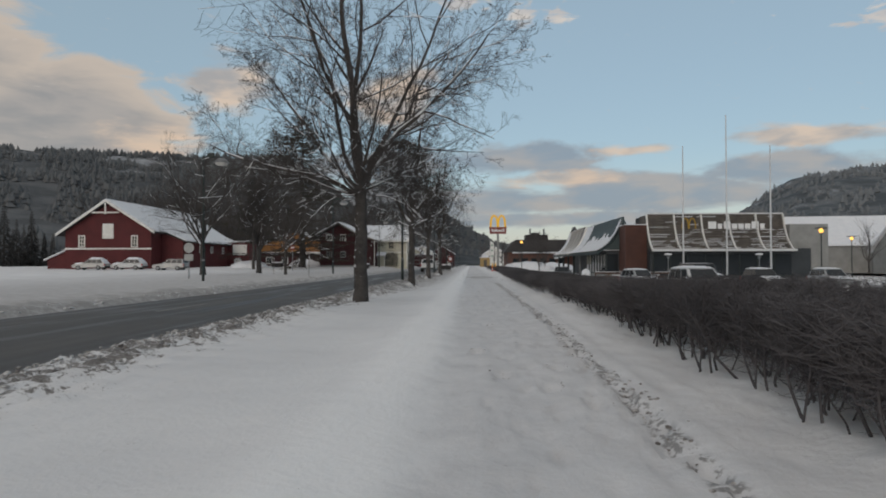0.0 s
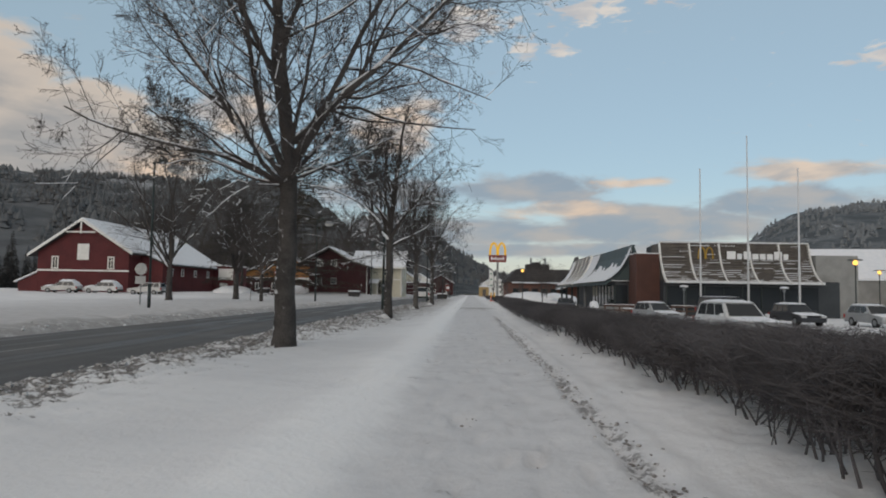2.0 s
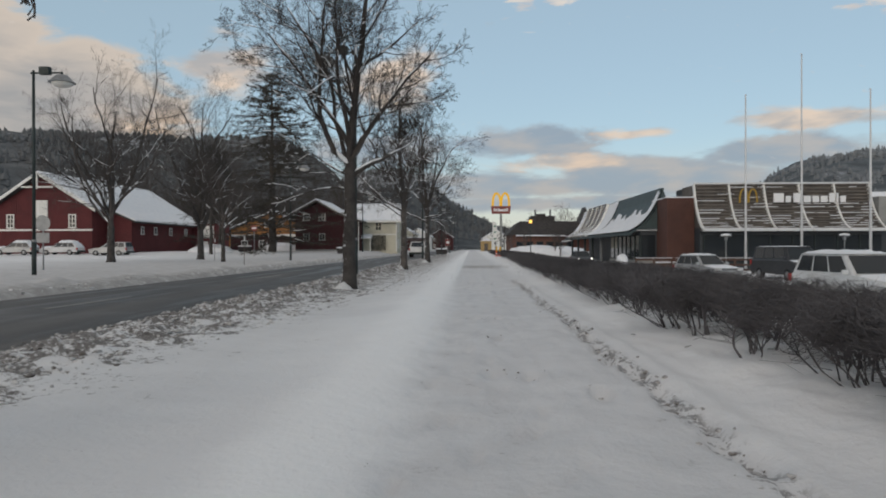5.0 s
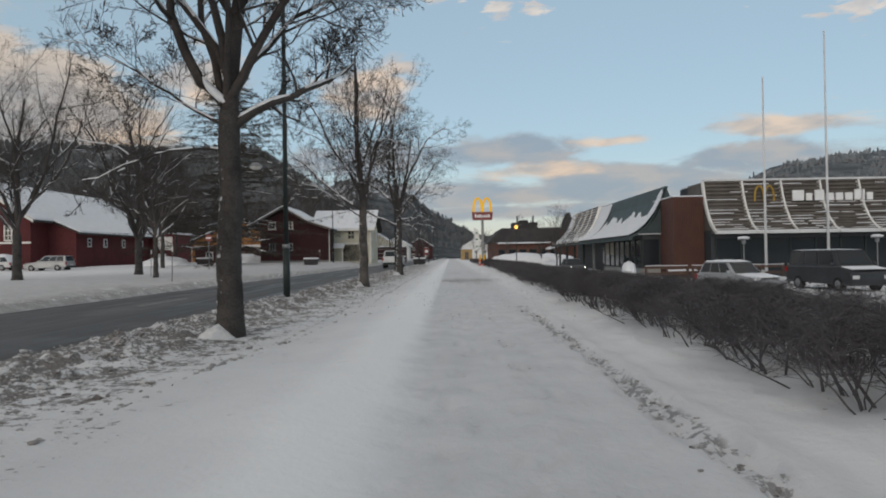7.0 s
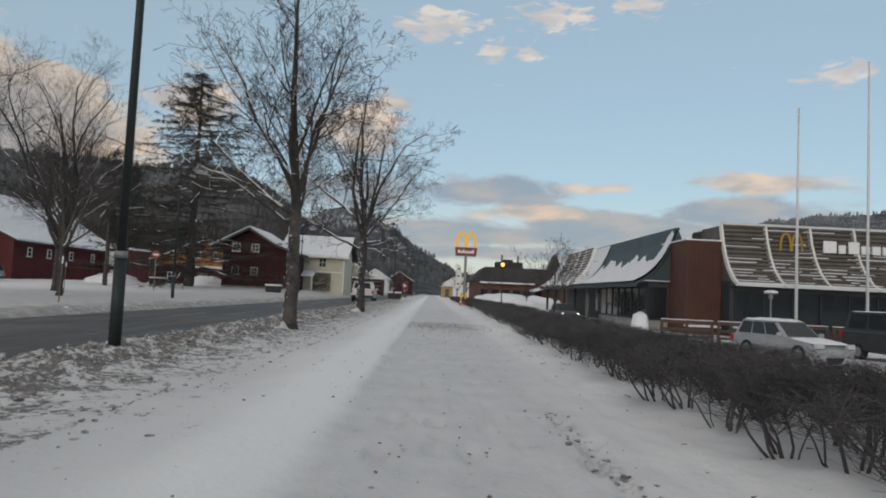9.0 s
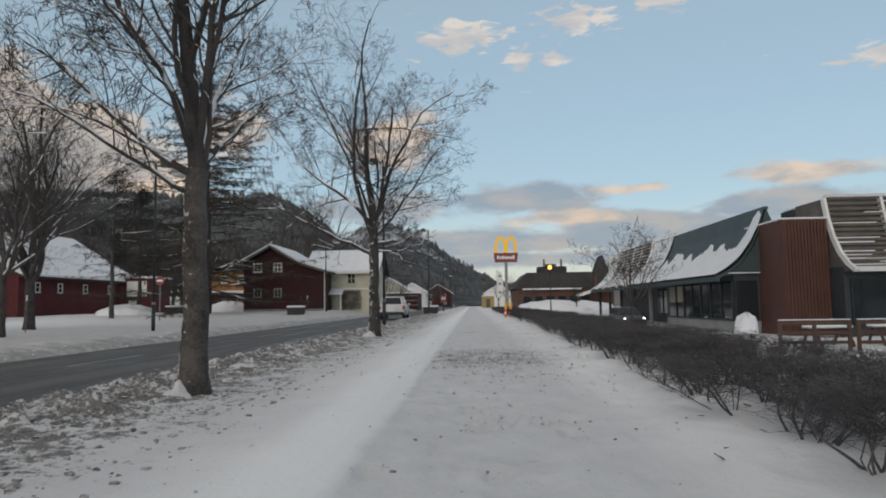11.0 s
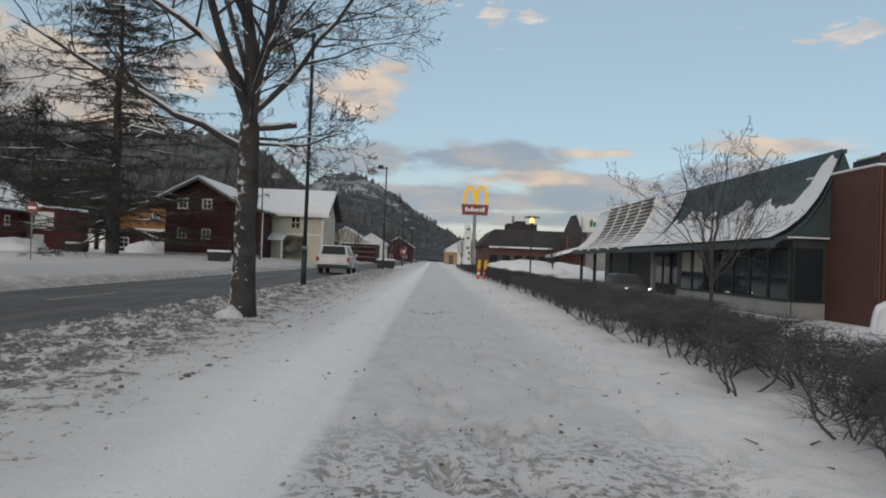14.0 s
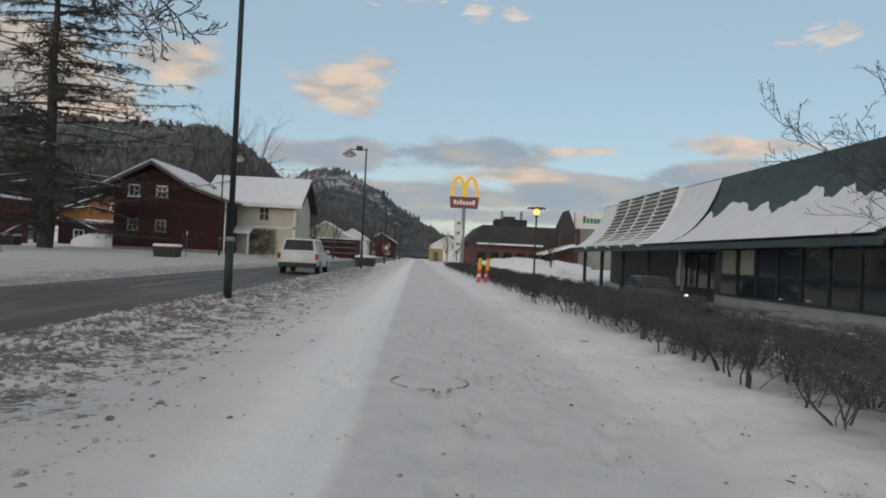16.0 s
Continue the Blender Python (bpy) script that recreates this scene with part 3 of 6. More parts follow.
# tree colours lightened towards blue-grey to paint in the haze, most in PALE_WOODS
FAR_WOODS = material("haze_tinted_woods", (0.165, 0.170, 0.176), (0.115, 0.122, 0.130), 0.02, 0.5, 0.95, bump=0.0, spec=0.05)
PALE_WOODS = material("haze_tinted_far_woods", (0.22, 0.235, 0.25), (0.165, 0.18, 0.195), 0.01, 0.4, 0.95, bump=0.0, spec=0.05)
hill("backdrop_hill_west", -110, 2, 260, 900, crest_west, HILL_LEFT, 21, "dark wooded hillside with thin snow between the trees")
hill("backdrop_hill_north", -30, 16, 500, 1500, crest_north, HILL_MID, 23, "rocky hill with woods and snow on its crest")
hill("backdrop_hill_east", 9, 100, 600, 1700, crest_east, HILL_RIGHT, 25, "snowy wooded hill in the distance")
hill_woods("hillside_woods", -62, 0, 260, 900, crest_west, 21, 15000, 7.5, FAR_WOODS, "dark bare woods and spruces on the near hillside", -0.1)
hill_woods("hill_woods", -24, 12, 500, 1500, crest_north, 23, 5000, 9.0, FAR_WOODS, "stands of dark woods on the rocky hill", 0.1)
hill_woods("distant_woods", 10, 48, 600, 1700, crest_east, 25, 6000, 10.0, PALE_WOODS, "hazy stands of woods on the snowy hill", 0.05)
hill("backdrop_hill_far", -180, 180, 1900, 2800, lambda a: 1.3 + 0 * a, HILL_MID, 27, "low wooded ridge on the horizon")

# ---- trees ----


class Wood:
    """Collects tapered tubes."""

    def __init__(self):
        self.v, self.f = [], []

    def tube(self, pts, radii, sides):
        ring0 = None
        for k, (p, r) in enumerate(zip(pts, radii)):
            d = (pts[min(k + 1, len(pts) - 1)] - pts[max(k - 1, 0)]).normalized()
            a = d.orthogonal().normalized()
            b = d.cross(a)
            base = len(self.v)
            for i in range(sides):
                t = math.tau * i / sides
                self.v.append(tuple(p + a * (r * math.cos(t)) + b * (r * math.sin(t))))
            if ring0 is not None:
                for i in range(sides):
                    j = (i + 1) % sides
                    self.f.append((ring0 + i, ring0 + j, base + j, base + i))
            ring0 = base


def grow(rng, wood, snow, p, d, length, r, level, depth, lift=0.12, kids=(7, 6, 5, 4), wobble=0.16, snowy=2, spread=(30, 62), tip=0.5):
    """One limb and, from it, its smaller limbs."""
    n = (9, 6, 4, 3)[level] if level < 4 else 1
    pts, radii, dirs = [p.copy()], [r], [d.copy()]
    for i in range(n):
        wb = wobble * (1.0 if level < 2 else 0.8)
        d = (d + Vector((rng.gauss(0, wb), rng.gauss(0, wb), rng.gauss(0, wb) + lift))).normalized()
        p = p + d * (length / n)
        pts.append(p.copy())
        dirs.append(d.copy())
        radii.append(max(0.0040, r * (1 - (1 - tip * 0.5) * (i + 1) / n)))
    wood.tube(pts, radii, (8, 6, 4, 3, 3, 3)[min(level, 5)])
    if level <= snowy and snow is not None:
        for i in range(n):
            if abs(dirs[i + 1].z) < 0.86 and rng.random() < (0.75, 0.35, 0.08)[level]:
                up = Vector((0, 0, 1))
                snow.tube([pts[i] + up * radii[i] * 0.6, pts[i + 1] + up * radii[i + 1] * 0.6], [radii[i] * rng.uniform(0.7, 0.9) + 0.005, radii[i + 1] * rng.uniform(0.65, 0.85) + 0.003], 6)
    if level >= depth:
        return
    count = kids[min(level, len(kids) - 1)]
    for k in range(count):
        f = 0.22 + 0.78 * (k + rng.random() * 0.8) / count
        i = min(n - 1, int(f * n))
        q = pts[i].lerp(pts[i + 1], f * n - i)
        ang = radians(rng.uniform(*spread))
        side = dirs[i + 1].orthogonal().normalized()
        side.rotate(Matrix.Rotation(rng.uniform(0, math.tau), 3, dirs[i + 1]))
        e = (dirs[i + 1] * math.cos(ang) + side * math.sin(ang)).normalized()
        grow(rng, wood, snow, q, e, length * rng.uniform(0.30, 0.55) * (1.2 - 0.5 * f), radii[i] * rng.uniform(0.34, 0.54), level + 1, depth, lift, kids, wobble, snowy, spread, tip)


def bare_tree(name, x, y, z, seed, fork, r, height, reach, label, limbs=7, depth=4, kids=(8, 6, 5, 4), bark=None, group="", lean=(0.0, 0.0), snowy=2, limb_r=0.5, low=(24, 64), heap=0.0, extra=()):
    """A leafless tree: trunk with root flare, limbs and twigs, snow lying on the limbs."""
    rng = random.Random(seed)
    root = thing(name, x, y, z, 0, label, "tree", group)
    trunk, crown, snow = Wood(), Wood(), Wood()
    pts, radii = [], []
    for i in range(9):
        t = i / 8
        pts.append(Vector((lean[0] * t + rng.gauss(0, 0.012), lean[1] * t + rng.gauss(0, 0.012), -0.15 + (fork + 0.15) * t)))
        radii.append(r * (1.0 + 0.45 * math.exp(-t * 9) - 0.16 * t + rng.gauss(0, 0.02)))
    trunk.tube(pts, radii, 14)
    # leader
    grow(rng, crown, snow, pts[-1] - Vector((0, 0, 0.05)), Vector((lean[0] * 0.1, 0, 1)).normalized(), (height - fork) * 0.8, r * 0.72, 0, depth, 0.10, (max(6, kids[0] - 3),) + tuple(kids[1:]), 0.07, snowy, (32, 60))
    for k in range(limbs):
        a = math.tau * (k + rng.uniform(-0.25, 0.25)) / limbs
        steep = radians(rng.uniform(*low))
        d = Vector((math.cos(a) * math.cos(steep), math.sin(a) * math.cos(steep), math.sin(steep)))
        h = fork + rng.uniform(-0.3, 0.9) * min(1.0, fork * 0.3)
        length = min(reach / max(0.3, math.cos(steep)), (height - fork) / max(0.4, math.sin(steep))) * rng.uniform(0.8, 1.0)
        grow(rng, crown, snow, Vector((lean[0] * h / fork, lean[1] * h / fork, h)), d, length, r * limb_r * rng.uniform(0.7, 1.1), 0, depth, 0.05, kids, 0.13, snowy, (28, 66))
    for az, up, h, length, lr, *stub in extra:
        a, e = radians(az), radians(up)
        grow(rng, crown, snow, Vector((0, 0, h)), Vector((math.cos(a) * math.cos(e), math.sin(a) * math.cos(e), math.sin(e))), length, lr, 0, 0 if stub else depth, 0.05 if up > 12 else -0.015, (kids[0] + 2,) + tuple(kids[1:]) if up > 12 else (8, 5, 4, 2), 0.05 if stub else 0.14, snowy, (28, 70), 1.6 if stub else 0.5)
    mesh_object("trunk", trunk.v, trunk.f, bark or BARK, root, smooth=True)
    mesh_object("crown", crown.v, crown.f, TWIG, root, "bare brown branches and fine twigs", smooth=True)
    if snow.v:
        tagged(mesh_object("snow", snow.v, snow.f, SNOW, root, "thin snow lying along the branches", smooth=True), kind="stuff")
    # snow heaped round the foot
    if heap:
        bm = ball((-0.12, -0.12, -0.02), heap, (1.0, 0.9, 1.0), subdiv=4)
        for v in bm.verts:
            k = noise.noise(v.co * 5.0 + Vector((seed, 0, 0))) * 0.30 + noise.noise(v.co * 14.0) * 0.12
            v.co = Vector((v.co.x * (1 + k), v.co.y * (1 + k), v.co.z * (1 + k) * (1.0 - 0.45 * min(1.0, abs(v.co.x + 0.1) / heap))))
        part("snow_mound", bm, DRIFT, root, smooth=True)
    return root


ROW = "row of street trees"
bare_tree("street_tree", -2.94, 18.3, -0.07, 4, 3.1, 0.185, 10.6, 3.4, "tall bare street tree with thick dark trunk and snowy limbs", 4, 4, (10, 7, 6, 3), limb_r=0.40, group=ROW, low=(46, 66), extra=((178, 26, 2.85, 4.3, 0.05), (160, 42, 3.0, 4.6, 0.06), (205, 48, 3.1, 4.6, 0.065), (-8, 50, 3.15, 5.4, 0.075), (14, 44, 3.7, 4.4, 0.055), (170, 24, 2.9, 3.0, 0.03), (70, 42, 3.0, 3.4, 0.05), (-80, 48, 3.1, 3.2, 0.05), (5, 26, 3.0, 2.3, 0.033), (-45, 28, 3.0, 2.1, 0.03), (42, 22, 3.1, 2.3, 0.03), (200, 20, 2.9, 2.8, 0.035), (2, 6, 3.0, 1.9, 0.017), (-42, 3, 3.05, 1.6, 0.016), (34, 6, 3.1, 2.0, 0.017), (205, 4, 2.95, 1.6, 0.016), (235, 28, 2.95, 3.2, 0.045)))
bare_tree("street_tree", -2.8, 32.5, 0.0, 12, 2.9, 0.16, 9.8, 2.2, "bare street tree with heavy snowy fork in the verge", 5, 4, (10, 8, 6, 3), limb_r=0.42, heap=0.23, group=ROW, low=(52, 70), extra=((176, 40, 2.95, 4.2, 0.075), (2, 38, 2.65, 2.1, 0.065), (182, 8, 2.4, 2.0, 0.02), (150, 26, 2.7, 2.2, 0.025), (75, 48, 3.0, 3.4, 0.05), (-50, 55, 3.1, 3.2, 0.05)))
bare_tree("street_tree", -2.9, 47.0, 0.0, 23, 2.7, 0.155, 9.2, 2.3, "bare street tree with patchy pale bark", 4, 4, (9, 7, 5, 3), limb_r=0.34, bark=BARK_PALE, heap=0.2, group=ROW, low=(50, 70), extra=((178, 42, 2.6, 3.6, 0.05), (200, 18, 2.35, 2.6, 0.028), (4, 46, 2.6, 2.4, 0.04), (-30, 66, 2.9, 3.6, 0.055), (85, 44, 2.7, 3.0, 0.04), (262, 40, 2.8, 2.6, 0.04)))
bare_tree("street_tree", -2.75, 61.1, 0.0, 31, 3.1, 0.18, 10.4, 3.2, "bare street tree with ascending snowy limbs and a sawn stub", 5, 4, (9, 7, 5, 3), limb_r=0.38, bark=BARK_SNOWY, heap=0.22, low=(48, 70), group=ROW, extra=((178, 30, 2.65, 3.6, 0.06), (172, 44, 3.4, 4.4, 0.07), (4, 60, 3.05, 4.4, 0.08), (10, 12, 3.0, 0.75, 0.055, True), (2, 10, 2.75, 1.8, 0.03), (20, 38, 3.2, 3.8, 0.055), (-65, 30, 3.0, 2.2, 0.035), (110, 40, 3.0, 3.4, 0.05), (78, 13, 2.9, 2.2, 0.03)))
LAWN_TREE = "bare dense-crowned tree on the snowy lawn across the road"
bare_tree("lawn_tree", -24.8, 62.9, 0.0, 41, 2.6, 0.26, 13.0, 4.2, LAWN_TREE, 11, 4, (10, 8, 5, 3), group="trees on the lawn", low=(50, 74), snowy=1)
bare_tree("lawn_tree", -23.3, 75.0, 0.0, 47, 2.6, 0.27, 13.6, 4.4, LAWN_TREE, 11, 4, (10, 8, 5, 3), group="trees on the lawn", low=(50, 74), snowy=1)
bare_tree("lawn_tree", -17.5, 64.5, 0.0, 53, 2.4, 0.14, 7.5, 2.8, "slim bare tree on the snowy lawn across the road", 10, 4, (8, 7, 4, 2), group="trees on the lawn", low=(34, 72), snowy=0)
bare_tree("young_tree", 6.45, 65.3, -0.8, 64, 1.6, 0.05, 4.3, 1.9, "small spreading bare tree beside the restaurant", 11, 4, (6, 5, 3, 2), group="", low=(34, 66), limb_r=0.45, snowy=-1)


def larch(x, y, z, seed, height):
    """A tall conifer, thinly needled, with tiers of drooping branches."""
    rng = random.Random(seed)
    root = thing("larch_tree", x, y, z, 0, "tall thin-needled conifer with drooping snowy tiers", "tree")
    trunk, crown, needles, snow = Wood(), Wood(), Wood(), Wood()
    pts = [Vector((rng.gauss(0, 0.05), rng.gauss(0, 0.05), -0.3 + (height + 0.3) * i / 12)) for i in range(13)]
    trunk.tube(pts, [0.55 * (1 - i / 12.6) + 0.02 for i in range(13)], 10)
    h = 1.8
    while h < height - 0.6:
        t = h / height
        for k in range(6 if t < 0.9 else 4):
            a = rng.uniform(0, math.tau)
            length = (1 - t) ** 0.65 * 14.5 * rng.choice((0.55, 0.75, 0.95, 1.1)) * rng.uniform(0.8, 1.1) + 0.6
            p = Vector((0, 0, h + rng.uniform(-0.4, 0.4)))
            d = Vector((math.cos(a), math.sin(a), rng.uniform(-0.05, 0.3)))
            line, n = [p], 8
            for i in range(n):
                d = (d + Vector((rng.gauss(0, 0.10), rng.gauss(0, 0.10), -0.05 if i < 4 else 0.06))).normalized()
                p = p + d * length / n
                line.append(p)
            crown.tube(line, [0.085 * (1 - t * 0.6) * (1 - 0.85 * i / n) + 0.008 for i in range(n + 1)], 4)
            if rng.random() < 0.35:
                j = rng.randint(1, 4)
                snow.tube([q + Vector((0, 0, 0.04)) for q in line[j:j + 3]], [0.025, 0.055, 0.02], 4)
            for i in range(2, n + 1):
                for _ in range(2):
                    # side branchlets, each with its own drooping twigs
                    q = line[i - 1].lerp(line[i], rng.random())
                    side = Vector((-d.y, d.x, 0)) * rng.choice((-1, 1))
                    e = (side + d * rng.uniform(0.2, 0.9) + Vector((0, 0, rng.uniform(-0.45, 0.2)))).normalized()
                    ln = rng.uniform(0.5, 1.5) * (1 - 0.5 * t) * min(1.0, length / 3.0)
                    tip = q + e * ln + Vector((0, 0, -0.12 * ln))
                    crown.tube([q, q.lerp(tip, 0.5) + Vector((0, 0, 0.05)), tip], [0.02, 0.014, 0.006], 3)
                    for _ in range(8):
                        u = q.lerp(tip, rng.uniform(0.15, 1.0))
                        g = Vector((rng.gauss(0, 0.5), rng.gauss(0, 0.5), rng.uniform(-0.8, 0.35))).normalized() * rng.uniform(0.18, 0.55)
                        needles.tube([u, u + g], [0.022, 0.008], 3)
        h += rng.uniform(0.40, 0.78)
    mesh_object("trunk", trunk.v, trunk.f, BARK, root, smooth=True)
    mesh_object("crown", crown.v, crown.f, BARK, root)
    mesh_object("needles", needles.v, needles.f, NEEDLE, root, "sparse brownish green needled twigs")
    tagged(mesh_object("snow", snow.v, snow.f, SNOW, root), kind="stuff")


larch(-26.8, 108.5, 0.3, 71, 24.5)



def pine(x, y, seed, height, bole):
    """A dark evergreen: bare bole, then ragged clumps of short needled twigs on rising limbs."""
    rng = random.Random(seed)
    root = thing("pine_tree", x, y, float(ground_height(x, y)) - 0.05, 0, "dark evergreen tree with a ragged dense crown", "tree", "evergreens behind the lawn")
    trunk, limbs, needles = Wood(), Wood(), Wood()
    line = [Vector((rng.gauss(0, 0.06), rng.gauss(0, 0.06), -0.3 + (height + 0.2) * i / 9)) for i in range(10)]
    trunk.tube(line, [0.22 * (1 - i / 9.6) + 0.02 for i in range(10)], 9)
    for _ in range(46):
        t = rng.random()
        h, a = bole + (height - bole) * t, rng.uniform(0, math.tau)
        ln = (0.9 + 2.6 * math.sin(math.pi * min(1.0, 0.18 + t * 0.8))) * rng.uniform(0.6, 1.0)
        p = Vector((0, 0, h))
        d = Vector((math.cos(a), math.sin(a), rng.uniform(-0.1, 0.5))).normalized()
        tip = p + d * ln
        limbs.tube([p, tip], [0.05, 0.015], 4)
        for _ in range(75):
            q = p.lerp(tip, rng.uniform(0.3, 1.05)) + Vector((rng.gauss(0, 0.28), rng.gauss(0, 0.28), rng.gauss(0, 0.20)))
            e = Vector((rng.gauss(0, 1), rng.gauss(0, 1), rng.gauss(0.2, 0.8))).normalized() * rng.uniform(0.15, 0.4)
            needles.tube([q, q + e], [0.03, 0.008], 3)
    mesh_object("trunk", trunk.v, trunk.f, BARK, root, smooth=True)
    mesh_object("crown", limbs.v, limbs.f, BARK, root)
    tagged(mesh_object("needles", needles.v, needles.f, WOODS, root, "dark green needle clumps"), kind="stuff")


pine(-31.5, 99.0, 92, 13.0, 5.0)
pine(-34.5, 110.0, 93, 13.0, 4.0)

# ---- hedge ----


def shrub_mesh(seed, height, width, count=9, twiggy=29, thick=1.0, low=0.25, fan=0.0):
    rng = random.Random(seed)
    stems, wood = Wood(), Wood()
    for s in range(count):
        # fan: stems spread out of one or two roots
        px, py = rng.uniform(-0.45, 0.45) * width, rng.uniform(-0.28, 0.28)
        root_x = 0.22 * width * (1 if px > 0 else -1)
        p = Vector((px + (root_x - px) * fan * 0.85, py * (1 - 0.8 * fan), -0.06))
        d = Vector((rng.gauss(0, 0.35) + (px - p.x) * 1.6, rng.gauss(0, 0.35) + (py - p.y) * 1.6, 1)).normalized()
        length = height * rng.uniform(0.75, 1.05)
        line, n = [p], 5
        for i in range(n):
            d = (d + Vector((rng.gauss(0, 0.17), rng.gauss(0, 0.17), 0.10))).normalized()
            p = p + d * length / n
            line.append(p)
        r = rng.uniform(0.005, 0.015)
        stems.tube(line, [r * (1 - 0.6 * i / n) for i in range(n + 1)], 5)
        for _ in range(twiggy):
            f = rng.uniform(low, 1.0) ** 0.6
            i = min(n - 1, int(f * n))
            q = line[i].lerp(line[i + 1], f * n - i)
            e = Vector((rng.gauss(0, 0.55), rng.gauss(0, 0.55), rng.uniform(0.1, 1.0))).normalized()
            ln = rng.uniform(0.12, 0.38)
            m = q + e * ln * 0.5
            e2 = (e + Vector((rng.gauss(0, 0.4), rng.gauss(0, 0.4), rng.gauss(0, 0.4)))).normalized()
            tip = m + e2 * ln * 0.5
            tip.z = min(tip.z, height * rng.uniform(0.93, 1.04))
            wood.tube([q, tip], [0.005 * thick, 0.0028 * thick], 3)
            for _ in range(3):
                a = q.lerp(tip, rng.uniform(0.3, 1.0))
                b = a + Vector((rng.gauss(0, 1), rng.gauss(0, 1), rng.uniform(-0.2, 1))).normalized() * rng.uniform(0.08, 0.24)
                b.z = min(b.z, height * rng.uniform(0.95, 1.06))
                wood.tube([a, b], [0.0038 * thick, 0.002 * thick], 3)
    pair = []
    for name, w in (("stems", stems), ("twigs", wood)):
        me = bpy.data.meshes.new(name)
        me.from_pydata(w.v, [], w.f)
        me.materials.append(HEDGE)
        pair.append(me)
    return pair


HEDGE_KINDS = [shrub_mesh(100 + i, 0.86, 1.5, 13, 34, 0.6, 0.24, 0.75) for i in range(7)]
NEAR_KINDS = [shrub_mesh(400 + i, 0.86, 1.5, 16, 46, 0.58, 0.14, 0.5) for i in range(6)]
SPARSE_KINDS = [shrub_mesh(200 + i, 0.86, 1.4, 12, 26, 0.6, 0.22, 0.95) for i in range(6)]
FAR_KINDS = [shrub_mesh(300 + i, 0.86, 1.5, 6, 9, 2.2) for i in range(5)]


def hedge_front(y):
    return float(np.interp(y, [3, 9, 16, 45, 64, 75, 130], [2.7, 2.85, 2.92, 3.0, 3.4, 3.5, 3.6]))


def hedge_spot(rng, y, row):
    """Pose of one shrub, with its height fitted to the clipped line of the hedge."""
    tall = float(np.interp(y, [0, 8, 15, 36, 44, 58, 70, 130], [1.0, 0.97, 0.73, 0.68, 0.57, 0.57, 0.67, 0.72]))
    px = hedge_front(y) + row * (0.6 if y < 41 else 0.8) + rng.uniform(-0.12, 0.12)
    py = y + rng.uniform(-0.12, 0.12)
    k = tall * rng.uniform(0.94, 1.06) * (0.8 if 43 < y < 52 and row == 0 and rng.random() < 0.6 else 1.0)
    return pose(px, py, float(ground_height(px, py)) - 0.02, 0, 0, rng.choice((0, 180)) + rng.uniform(-25, 25)) @ Matrix.Diagonal((1.0, 1.0, k, 1.0))


rng = random.Random(5)
y = 1.2
while y < 72:
    for row in range(2):
        ob = new("hedge_shrub")
        kinds = NEAR_KINDS if y < 20 else HEDGE_KINDS if y < 41 or row else SPARSE_KINDS
        for part_name, me in zip(("stem", "twig_mass"), rng.choice(kinds)):
            piece = tagged(new(part_name, me), kind="stuff")
            piece.parent = ob
        ob.matrix_world = hedge_spot(rng, y, row)
        tagged(ob, "leafless dark brown clipped hedge shrub in snow", "hedge", "hedge along the path")
    y += 0.55 if y < 11 else 0.72

# the hedge further on, too far off to count its shrubs
far_v, far_f = [], []
while y < 128:
    for row in range(2):
        m = hedge_spot(rng, y, row)
        for me in rng.choice(FAR_KINDS):
            k = len(far_v)
            far_v += [tuple(m @ v.co) for v in me.vertices]
            far_f += [tuple(k + i for i in q.vertices) for q in me.polygons]
    y += 0.7
tagged(mesh_object("far_hedge", far_v, far_f, HEDGE), "leafless brown hedge running on along the path", "hedge", kind="stuff")

# ---- road marking ----
for k in range(14):
    bm = box(-7.45, -7.34, 4 + k * 12, 7 + k * 12, -0.09, -0.064)
    me = bpy.data.meshes.new("road_marking")
    bm.to_mesh(me)
    bm.free()
    me.materials.append(CONCRETE)
    tagged(new("road_marking", me), "worn pale dash of the road's middle line", "road marking", kind="structure")

# ---- street lamps ----


def street_lamp(x, y, side, arm=1.1, h=8.0, label="dark street lamp with a hanging bell luminaire on a short arm"):
    root = thing("street_lamp", x, y, float(ground_height(x, y)) - 0.05, 0, label, "street lamp", "street lamps along the road")
    bm = rod((0, 0, -0.1), (0, 0, 1.3), 0.085, 0.085, 14)
    part("base", bm, DARK_STEEL, root, smooth=True)
    part("pole", rod((0, 0, 1.25), (0, 0, h + 0.1), 0.062, 0.05, 12), DARK_STEEL, root, smooth=True)
    part("collar", rod((0, 0, 1.24), (0, 0, 1.34), 0.095, 0.09, 14), STEEL, root, smooth=True)
    part("arm", rod((-0.1 * side, 0, h), (arm * side, 0, h), 0.035, 0.03, 8), DARK_STEEL, root)
    part("gear_box", box(side * 0.45 - 0.2, side * 0.45 + 0.2, -0.11, 0.11, h - 0.07, h + 0.22), DARK_STEEL, root, bevel=0.02)
    lum = part("luminaire", rod((side * arm, 0, h - 0.38), (side * arm, 0, h - 0.10), 0.48, 0.2, 18), STEEL, root, "pale bell-shaped shade", smooth=False)
    part("hanger", rod((side * arm, 0, h - 0.16), (side * arm, 0, h + 0.03), 0.04, 0.03, 8), DARK_STEEL, root)
    lens = ball((side * arm, 0, h - 0.4), 0.38, (1, 1, 0.45))
    part("lens", lens, WHITE_PAINT, lum, smooth=True)
    return root


for y, x in ((40.8, -4.05), (71.9, -3.8), (103.6, -3.6), (135.0, -3.5), (167.0, -3.4), (199.0, -3.3)):
    street_lamp(x, y, -1)
